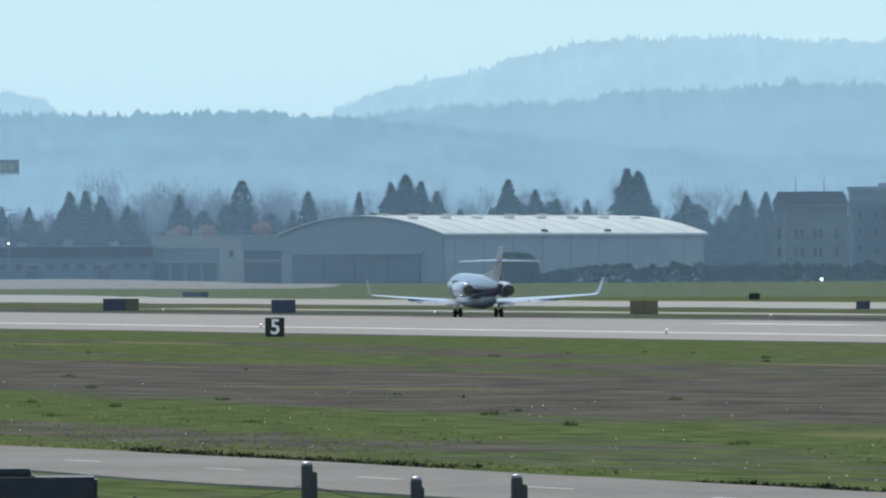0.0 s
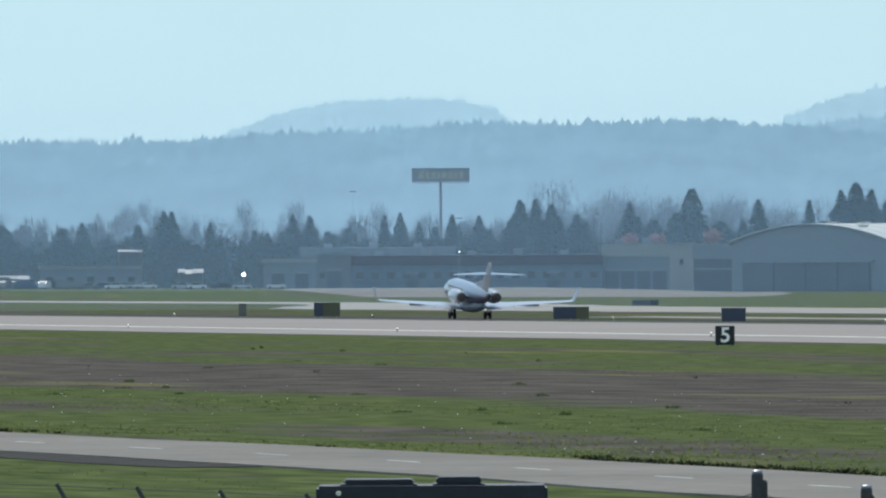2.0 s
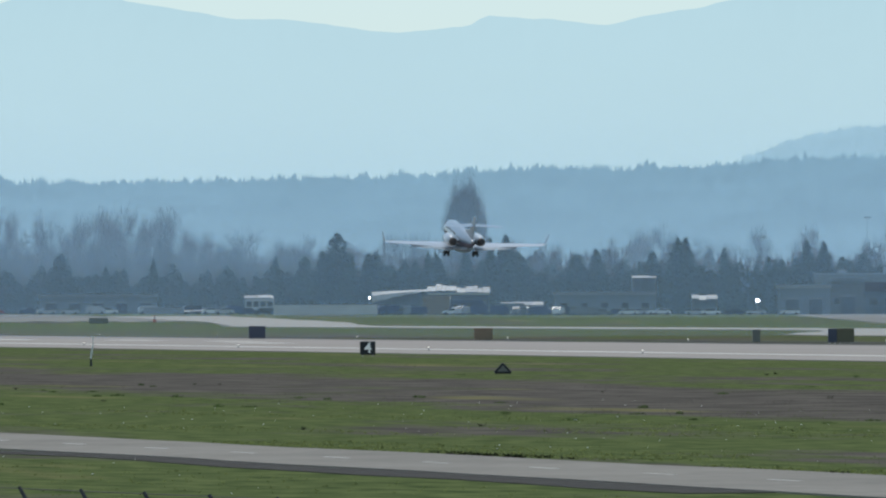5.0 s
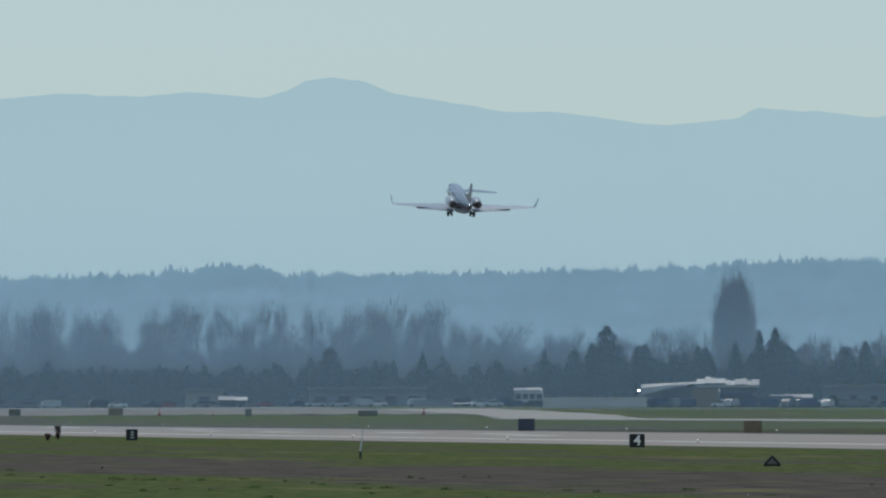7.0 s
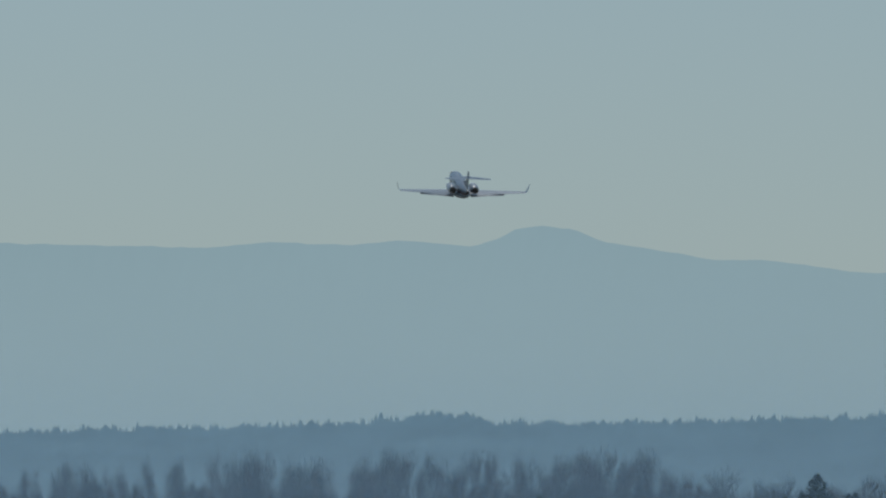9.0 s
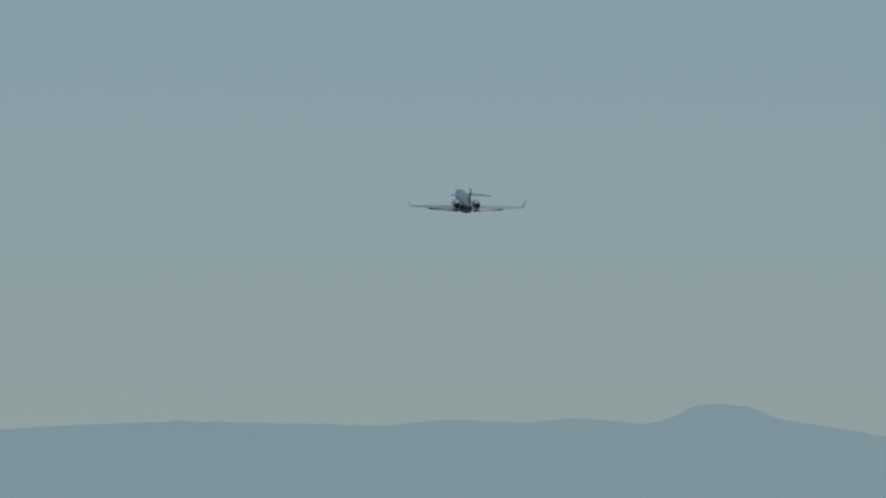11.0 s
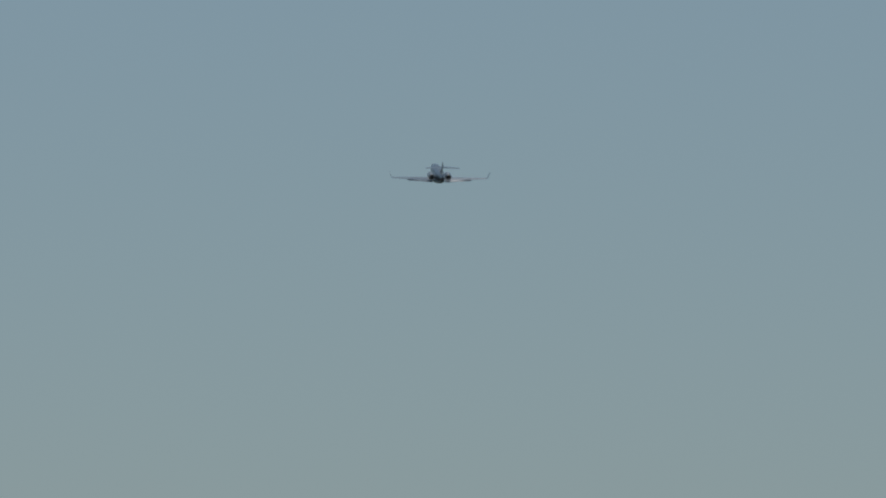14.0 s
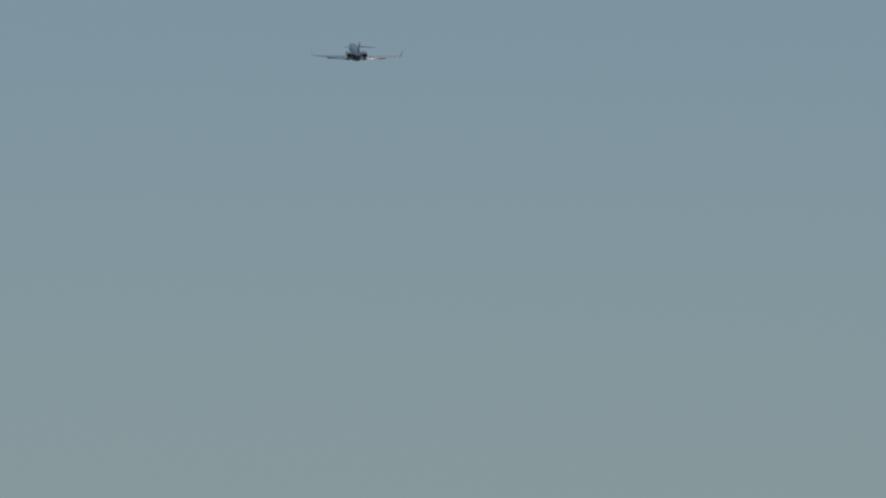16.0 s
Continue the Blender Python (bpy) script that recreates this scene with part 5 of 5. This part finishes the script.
def container(b, d, w, h, mat, label):
    top = thing("container", facing(b, d), label, "container")
    body = part("body", boxed(-w / 2, 0, 0.05, w / 2, 2.6, h), mat, top)
    for k in range(int(w / 0.55)):
        x = -w / 2 + 0.3 + k * 0.55
        part("rib", boxed(x - 0.1, -0.06, 0.25, x + 0.1, -0.002, h - 0.2), mat, body)
    for z in (0.06, h - 0.16):
        part("rail", boxed(-w / 2 - 0.02, -0.1, z, w / 2 + 0.02, -0.061, z + 0.14), mat, body)


# A glowing disc on an added pole, in place of the sun's glint.
def floodlight(b, d, z, r):
    m = facing(b, d)
    h = max(z - m.translation.z, r + 0.3)
    top = thing("floodlight", m, "glowing white disc on an added steel pole, standing in for a sun glint", "floodlight", "floodlights")
    part("pole", rods(((0, 0.3, 0), (0, 0.3, h), 0.08), n=8), STEEL, top)
    head = part("housing", rods(((0, 0.35, h), (0, -0.15, h), r * 0.6, r), n=16), STEEL, top)
    part("lens", rods(((0, -0.16, h), (0, -0.2, h), r * 0.94, r * 0.9), n=16), GLINT, head, "glowing white glint disc")


def tarpaulin_shelter():
    """A long shelter whose pale sheet hangs low at one end and rises to the eave at the other."""
    m = facing(-89.1, 2555)
    z = m.translation.z
    top = thing("shelter", m, "long open shelter with a drooping pale tarpaulin over parked cars", "shelter", "car park shelters")
    rows = []
    for k in range(13):
        f = k / 12
        x, hi = -6.4 + 12.8 * f, 6.85 + 0.55 * f - z
        drop = 2.0 * (1 - f) ** 1.4 + 0.28 + (0.25 if k % 3 == 0 else 0)
        rows.append([(x, 0.0, hi - drop), (x, 0.5, hi - drop * 0.3), (x, 1.6, hi), (x, 4.5, hi + 0.1), (x, 4.5, hi + 0.02), (x, 1.6, hi - 0.08), (x, 0.58, hi - drop * 0.34), (x, 0.08, hi - drop)])
    part("tarpaulin", loft(rows), WHITE_ROOF, top, "drooping pale tarpaulin")
    for x in (-6.2, -2.0, 2.2, 6.2):
        for y in (0.7, 4.4):
            part("post", rods(((x, y, 0), (x, y, 6.6 - z), 0.09), n=8), STEEL, top)
    part("back_wall", boxed(-6.4, 4.6, 0, 6.4, 4.72, 6.6 - z), CLAD, top)


def car_park():
    rnd = random.Random(8)
    for d, b0, b1 in ((2545, -93, -72), (2585, -81, -66), (2610, -106, -92)):
        for b in np.arange(b0, b1, 0.92):
            car(b + rnd.uniform(-0.3, 0.3), d + rnd.uniform(-6, 6), rnd.choice((0, 0, 1, 1, 2, 3, 5)), rnd.choice((0, 180, 60, 75, -70, 12)), rnd.choice((0, 0, 0, 0.8)))
    for k, b in enumerate(np.arange(-106, -68, 0.95)):
        tall = rnd.choice((0, 0, 0, 0, 0.9))
        car(b + rnd.uniform(-0.4, 0.4), rnd.uniform(2470, 2528), rnd.choice((0, 1, 1, 2, 3, 2, 5)), rnd.choice((0, 180, 8, -10)), tall)
    for b in np.arange(-150, -107, 2.1):
        car(b + rnd.uniform(-0.8, 0.8), rnd.uniform(2560, 2600), rnd.choice((0, 1, 2, 3, 4, 5)), rnd.choice((0, 180, 12)), rnd.choice((0, 0, 0.9)))
    for b in (-57.6, -59.5, -61.6, -63.0, -54.6):
        car(b, 2560 + rnd.uniform(-10, 10), rnd.choice((0, 1, 3)), rnd.choice((0, 180)))
    # Glowing discs where the sun glints in the car park and beyond.
    for b, d, z, r in ((-57.47, 2480, 4.6, 0.37), (-91.8, 2500, 5.6, 0.22), (33.48, 2330, 0.9, 0.17), (-38.4, 2610, 9.6, 0.1)):
        floodlight(b, d, z, r)
    tarpaulin_shelter()
    for b, d, paint, turn, tall in ((-91.0, 2462, 2, 70, 1.0), (-90.1, 2466, 2, 8, 1.2), (-88.7, 2460, 5, -75, 1.1), (-87.6, 2470, 2, 0, 0.9), (-83.6, 2462, 1, 65, 0.9), (-82.2, 2470, 2, 0, 1.3), (-80.3, 2466, 2, 180, 1.1),
                                    (-78.6, 2462, 5, 70, 0.9), (-76.9, 2468, 2, 5, 1.0), (-75.1, 2462, 0, 75, 0.8), (-73.2, 2470, 5, 180, 1.0)):
        car(b, d, paint, turn, tall)
    coach(-101.5, 2530, 6.6, 3.5, CAR_PAINTS[1], "silver minibus parked at the edge of the field")
    coach(-84.0, 2590, 12, 3.2, CAR_PAINTS[2], "long dark blue coach parked in the car park")
    container(-85.9, 2500, 6.0, 4.2, ORANGE, "tan storage container beside parked vehicles")
    container(-95.7, 2455, 22.5, 2.2, PALE_WALL, "long low pale grey container wall")
    container(-79.5, 2540, 7.0, 2.6, BLUEWALL, "blue-grey steel storage container by the car park")
    container(-110.0, 2520, 9.0, 1.5, CLAD_PALE, "low pale-grey steel storage container standing by the field")


def canopy(b0, b1, d, e_lo, e_hi, label):
    """An open shelter on posts with a pale roof that slopes towards the field."""
    mid = (b0 + b1) / 2
    m = facing(mid, d)
    w, z = d * (b1 - b0) / 1000, m.translation.z
    lo, hi = EYE + d * e_lo / 1000 - z, EYE + d * e_hi / 1000 - z
    top = thing("canopy", m, label, "shelter", "car park shelters")
    rnd = random.Random(int(-b0 * 10))
    x, k = -w / 2, 0
    while x < w / 2 - 0.4:
        x1 = min(x + rnd.uniform(1.6, 4.2), w / 2)
        dz, cut = rnd.uniform(-0.12, 0.12), rnd.uniform(0, 1.2)
        part("roof", loft([[(q, cut, lo + dz + cut * (hi - lo) / 6), (q, 6, hi + dz), (q, 6, hi + dz - 0.12), (q, cut, lo + dz + cut * (hi - lo) / 6 - 0.12)] for q in (x, x1 - 0.03)]), rnd.choice((WHITE_ROOF, PALE_SHEET, DULL_SHEET) if lo > 3.5 else (PALE_SHEET, DULL_SHEET, DULL_SHEET)), top, "pale sloping roof sheet")
        x = x1
    for k in range(4):
        x = -w / 2 + 0.3 + (w - 0.6) * k / 3
        part("post", rods(((x, 0.4, 0), (x, 0.4, lo + 0.02), 0.09), n=8), STEEL, top)
        part("post", rods(((x, 5.6, 0), (x, 5.6, hi - 0.16), 0.09), n=8), STEEL, top)
    part("back_wall", boxed(-w / 2, 5.72, 0, w / 2, 5.85, hi - 0.2), CLAD, top)


car_park()
# Some pale sheets are added for a sunlit van top and bright streaks.
for b0, b1, d, lo, hi, text in (
        (-102.9, -100.3, 2550, 0.4, 0.66, "pale roof sheet on posts, added for the sunlit top of a van"),
        (-108.8, -105.4, 2560, -0.75, -0.5, "low open shelter with a pale roof under trees"),
        (-86.9, -84.6, 2520, 0.2, 0.5, "small tan shelter with a pale roof"),
        (-80.2, -76.4, 2570, -0.4, -0.05, "low shelter with a pale roof beside cars"),
        (-68.6, -66.4, 2660, 2.05, 2.25, "high pale sheet on posts, added for a bright streak among dark trees"),
        (-63.3, -61.0, 2600, 0.1, 0.5, "small pale-roofed shelter before dark trees"),
        (-129.0, -126.4, 2570, -0.35, 0.0, "pale-roofed shelter beneath bare trees")):
    canopy(b0, b1, d, lo, hi, text)

# ---- the near fence, posts and cabinet ----
WEATHERED = material("weathered_dark_wood", (0.075, 0.07, 0.075), 0.8, tone=0.4, scale=3.0, fine=25.0, bump=0.3)
CABINET = material("dark_blue_metal", (0.028, 0.031, 0.042), 0.6, metal=0.1, tone=0.3, scale=1.5, fine=12.0)
WIRE = material("rusty_wire", (0.07, 0.06, 0.055), 0.6, metal=0.5, tone=0.3, scale=5.0, fine=20.0)


def fence():
    """A chain-link fence that runs past the camera, with slanting arms for barbed wire."""
    top = thing("fence", pose(0, 0, 0), "dark steel fence with slanting barbed-wire arms", "fence")
    a, c = at(-110.1, 130), at(-79.0, 119.6)
    way_along = (c - a).normalized()
    heads = []
    for k in range(-5, 16):
        p = a + way_along * (2.22 * k)
        base, bend, tip = p, p + Vector((0, 0, 2.02)), p + Vector((-0.24, 0.1, 2.43))
        post = part("post", rods((base, bend, 0.035), n=8), WEATHERED, top)
        part("arm", rods((bend, tip, 0.03, 0.022), n=8), WEATHERED, post)
        heads.append((bend, tip, base))
    for f in (0.25, 0.6, 0.95):
        for (b0, t0, _), (b1, t1, _) in zip(heads, heads[1:]):
            part("barbed_wire", rods((b0.lerp(t0, f), b1.lerp(t1, f), 0.005), n=4), WIRE, top)
    part("top_rail", rods(*[(p[0], q[0], 0.018) for p, q in zip(heads, heads[1:])], n=6), WEATHERED, top)
    bm = bmesh.new()
    for p, q in zip(heads, heads[1:]):
        for j in range(12):
            f = j / 12
            u, w = p[2].lerp(q[2], f), q[0].lerp(p[0], 1 - f)
            rod(bm, u, p[0].lerp(q[0], min(f + 0.5, 1)), 0.003, n=3)
            rod(bm, p[2].lerp(q[2], min(f + 0.5, 1)), w, 0.003, n=3)
    tagged(part("mesh_wire", bm, WIRE, top), kind="stuff")


def post(b, e, d, twin):
    h = EYE + d * e / 1000
    top = thing("fence_post", facing(b, d), "weathered dark post with a rounded pale top", "post", "posts by the road")
    r = 0.052
    part("shaft", rods(((0, 0, 0), (0, 0, h - 0.05), r * 1.05, r), ((0, 0, h - 0.05), (0, 0, h - 0.012), r, r * 0.75), n=14), WEATHERED, top)
    part("cap", rods(((0, 0, h - 0.03), (0, 0, h - 0.01), r * 1.04, r * 0.9), ((0, 0, h - 0.01), (0, 0, h), r * 0.9, r * 0.4), n=14), STEEL, top)
    part("bracket", boxed(0.02, -0.03, 0.3, 0.02 + twin, 0.03, h - 0.09, bevel=0.012), WEATHERED, top)
    return at(b, d, h - 0.2)


def cabinet():
    D = 100.0
    w = D * 20.5 / 1000
    h = EYE - D * 18.78 / 1000
    top = thing("equipment_cabinet", facing(-40.92, D), "dark blue metal equipment cabinet with two raised lids", "cabinet")
    body = part("body", boxed(-w / 2, 0, 0, w / 2, 1.1, h, bevel=0.025), CABINET, top)
    for x, ww, hh in ((-0.47, 0.62, 0.055), (0.24, 0.40, 0.075)):
        lid = part("lid", boxed(x - ww / 2, 0.15, h + 0.012, x + ww / 2, 0.85, h + hh, bevel=0.015), CABINET, top)
        part("lid_rim", boxed(x - ww / 2 - 0.03, 0.12, h - 0.01, x + ww / 2 + 0.03, 0.88, h + 0.014), CABINET, lid)
    for x in (-0.5, 0.5):
        door = part("door", boxed(x - 0.46, -0.03, 0.15, x + 0.46, -0.002, h - 0.12, bevel=0.01), CABINET, body)
        part("handle", boxed(x - 0.03, -0.07, h * 0.5, x + 0.03, -0.031, h * 0.5 + 0.16, bevel=0.008), CHROME, door)
    part("bolt", rods(((-w / 2 + 0.2, -0.03, h - 0.06), (-w / 2 + 0.2, 0.0, h - 0.06), 0.025), n=10), CHROME, body, "shiny bolt head")


fence()
cabinet()
heads = [post(-12.12, -17.5, 100, 0.07), post(-2.47, -18.85, 100, 0.05), post(6.43, -18.7, 100, 0.075)]
line = [at(-26, 100.5, heads[0].z - 0.2)] + heads + [at(18, 100, heads[2].z - 0.1)]
pts = [line[0]]
for p, q in zip(line, line[1:]):
    pts += [p.lerp(q, k / 6) - Vector((0, 0, 0.06 * (1 - (k / 3 - 1) ** 2))) for k in range(1, 7)]
bm = loft([[p + Vector((0, 0.004 * math.cos(k * math.pi / 2), 0.004 * math.sin(k * math.pi / 2))) for k in range(4)] for p in pts])
tagged(part("slack_wire", bm, WIRE), "thin slack wire strung between weathered posts", "wire")

# ---- a mast and a shrub on the grass by the runway ----
def equipment_mast():
    m = facing(-151.2, 1027)
    top = thing("mast", m, "thin dark mast with a grey equipment box at its foot", "mast")
    part("pole", rods(((0, 0, 0), (0, 0, 3.0), 0.11, 0.09), ((0, 0, 3.0), (0, 0, 5.0), 0.09, 0.06), n=10), WEATHERED, top)
    part("cross_arm", boxed(-0.28, -0.05, 3.3, 0.28, 0.05, 3.42, bevel=0.01), WEATHERED, top)
    box = part("box", boxed(-1.25, -0.3, 0.1, -0.14, 0.4, 1.55, bevel=0.05), TRIM, top)
    part("box_door", boxed(-1.15, -0.34, 0.25, -0.24, -0.302, 1.4, bevel=0.01), CLAD, box)
    for x in (-1.15, -0.25):
        part("foot", boxed(x - 0.06, -0.2, 0, x + 0.06, 0.3, 0.1), STEEL, box)


def shrub(b, d, h, w, seed):
    rnd = random.Random(seed)
    top = thing("shrub", facing(b, d), "small dark upright shrub in the grass", "shrub", "shrubs by the runway")
    part("stem", rods(((0, 0, 0), (0.03, 0, h * 0.6), 0.05, 0.02), ((0, 0, h * 0.25), (w * 0.3, 0, h * 0.7), 0.03, 0.01), n=6), BARK, top)
    verts, faces = [], []
    for _ in range(170):
        a, k = rnd.random() * math.tau, rnd.random()
        r = w * 0.5 * (0.35 + 0.65 * k) * rnd.random() ** 0.5
        clump(verts, faces, Vector((math.cos(a) * r, math.sin(a) * r, h * (0.15 + 0.8 * k))), 0.13, rnd)
    soup("leaves", verts, faces, TWIGS, top)


equipment_mast()
shrub(-143.2, 1221, 1.6, 0.8, 61)
shrub(-144.1, 1205, 0.8, 0.7, 62)

# ---- grass tufts and weeds near the road ----
WEED = material("dark_weeds", (0.04, 0.05, 0.022), 0.9, tone=0.4, scale=0.5, fine=4.0, island=0.35, gloss=0.05)
PETAL = material("white_petals", (0.8, 0.8, 0.74), 0.6, tone=0.05)


def blades(name, colour):
    """Grass blades that let the sun through."""
    m = material(name, colour, 0.9, tone=0.35, scale=0.2, fine=3.0, island=0.2, gloss=0.05)
    nt, b = m.node_tree, m.node_tree.nodes["Principled BSDF"]
    tl, mx = nt.nodes.new("ShaderNodeBsdfTranslucent"), nt.nodes.new("ShaderNodeMixShader")
    nt.links.new(b.inputs["Base Color"].links[0].from_socket, tl.inputs[0])
    mx.inputs[0].default_value = 0.75
    nt.links.new(b.outputs[0], mx.inputs[1])
    nt.links.new(tl.outputs[0], mx.inputs[2])
    nt.links.new(mx.outputs[0], nt.nodes["Material Output"].inputs[0])
    return m


def tufts(name, mat, count, v0, v1, u0, u1, h, seed, label, edge=False, drift=0.0):
    rnd = random.Random(seed)
    verts, faces = [], []
    while len(faces) < count * 6:
        u = u0 + (u1 - u0) * rnd.random()
        v = v0 + (v1 - v0) * (rnd.random() ** 2 if edge else rnd.random())
        if noise.noise((u * 0.03, v * 0.11, seed)) < drift:
            continue
        p = on_run(u, v - (bend(u) if v < 87 else 0))
        s = h * rnd.uniform(0.35, 1.1)
        for _ in range(6):
            a = rnd.random() * math.tau
            o = Vector((math.cos(a), math.sin(a), 0))
            side = Vector((-o.y, o.x, 0)) * s * 0.28
            i = len(verts)
            c = p + o * s * rnd.random() * 0.5
            verts += [c - side, c + side, c + o * s * 0.9 + Vector((0, 0, s * rnd.uniform(0.3, 0.8)))]
            faces.append((i, i + 1, i + 2))
    tagged(soup(name, verts, faces, mat), label, "grass", kind="stuff")


TUFT = blades("green_grass_tufts", (0.2, 0.24, 0.085))
tufts("grass_tufts", TUFT, 5000, 74.5, 98, 190, 480, 0.10, 21, "tufts of green grass beyond the perimeter road", edge=True, drift=0.08)
tufts("grass_tufts", TUFT, 4000, 20, 60, 90, 420, 0.075, 22, "tufts of green grass before the perimeter road", drift=-0.05)
tufts("roadside_weeds", WEED, 900, 73.5, 75.0, 150, 420, 0.17, 23, "dark weeds along the road's edge", edge=True, drift=0.16)
DRY = blades("dry_brown_grass", (0.125, 0.11, 0.092))
MEADOW = blades("short_field_grass", (0.15, 0.18, 0.064))
tufts("field_grass", MEADOW, 9000, 76, 116, 190, 560, 0.045, 41, "uneven green tufts of the mown field", drift=-0.1)
tufts("field_grass", MEADOW, 5000, 146, 204, 380, 1000, 0.06, 42, "uneven green tufts beside the runway", drift=-0.05)
tufts("dry_grass", DRY, 9000, 96, 152, 230, 720, 0.045, 43, "dry brown grass of the field", drift=0.0)
tufts("field_weeds", WEED, 45, 80, 190, 250, 760, 0.2, 24, "scattered dark weeds in the grass", drift=0.1)


def lumps():
    """Rank dark-green tussocks that stand out of the mown field."""
    rnd = random.Random(55)
    verts, faces = [], []
    for _ in range(95):
        u = rnd.uniform(230, 760)
        v = rnd.choice((rnd.gauss(104, 4), rnd.gauss(98, 7), rnd.uniform(84, 190)))
        c, wide, tall = on_run(u, v), rnd.uniform(0.15, 0.45), rnd.uniform(0.08, 0.2)
        for _ in range(46):
            a, r = rnd.random() * math.tau, wide * rnd.random() ** 0.5
            o = Vector((math.cos(a), math.sin(a), 0))
            h = tall * (1 - 0.6 * (r / wide) ** 2) * rnd.uniform(0.6, 1.15)
            side = Vector((-o.y, o.x, 0)) * 0.03
            i = len(verts)
            verts += [c + o * r - side, c + o * r + side, c + o * (r + 0.25 * h) + Vector((0, 0, h))]
            faces.append((i, i + 1, i + 2))
    tagged(soup("grass_tussocks", verts, faces, TUSSOCK), "dark green tussocks in the mown field", "grass", kind="stuff")


TUSSOCK = blades("rank_green_grass", (0.085, 0.125, 0.045))
lumps()


def flowers():
    rnd = random.Random(31)
    verts, faces = [], []
    for _ in range(420):
        near = rnd.random() < 0.4
        u, v = (rnd.uniform(90, 420), rnd.uniform(22, 60)) if near else (rnd.uniform(190, 500), 75 + 40 * rnd.random() ** 1.3)
        p = on_run(u, v, rnd.uniform(0.05, 0.16))
        r = rnd.uniform(0.012, 0.036)
        i = len(verts)
        verts += [p + Vector((r * x, r * y, z)) for x, y, z in ((-1, 0, 0), (0, -1, 0.01), (1, 0, 0), (0, 1, 0.01), (0, 0, r))]
        faces += [(i, i + 1, i + 4), (i + 1, i + 2, i + 4), (i + 2, i + 3, i + 4), (i + 3, i, i + 4), (i, i + 3, i + 2, i + 1)]
    tagged(soup("daisies", verts, faces, PETAL), "small white flowers in the grass", "flowers", kind="stuff")


flowers()


motions()
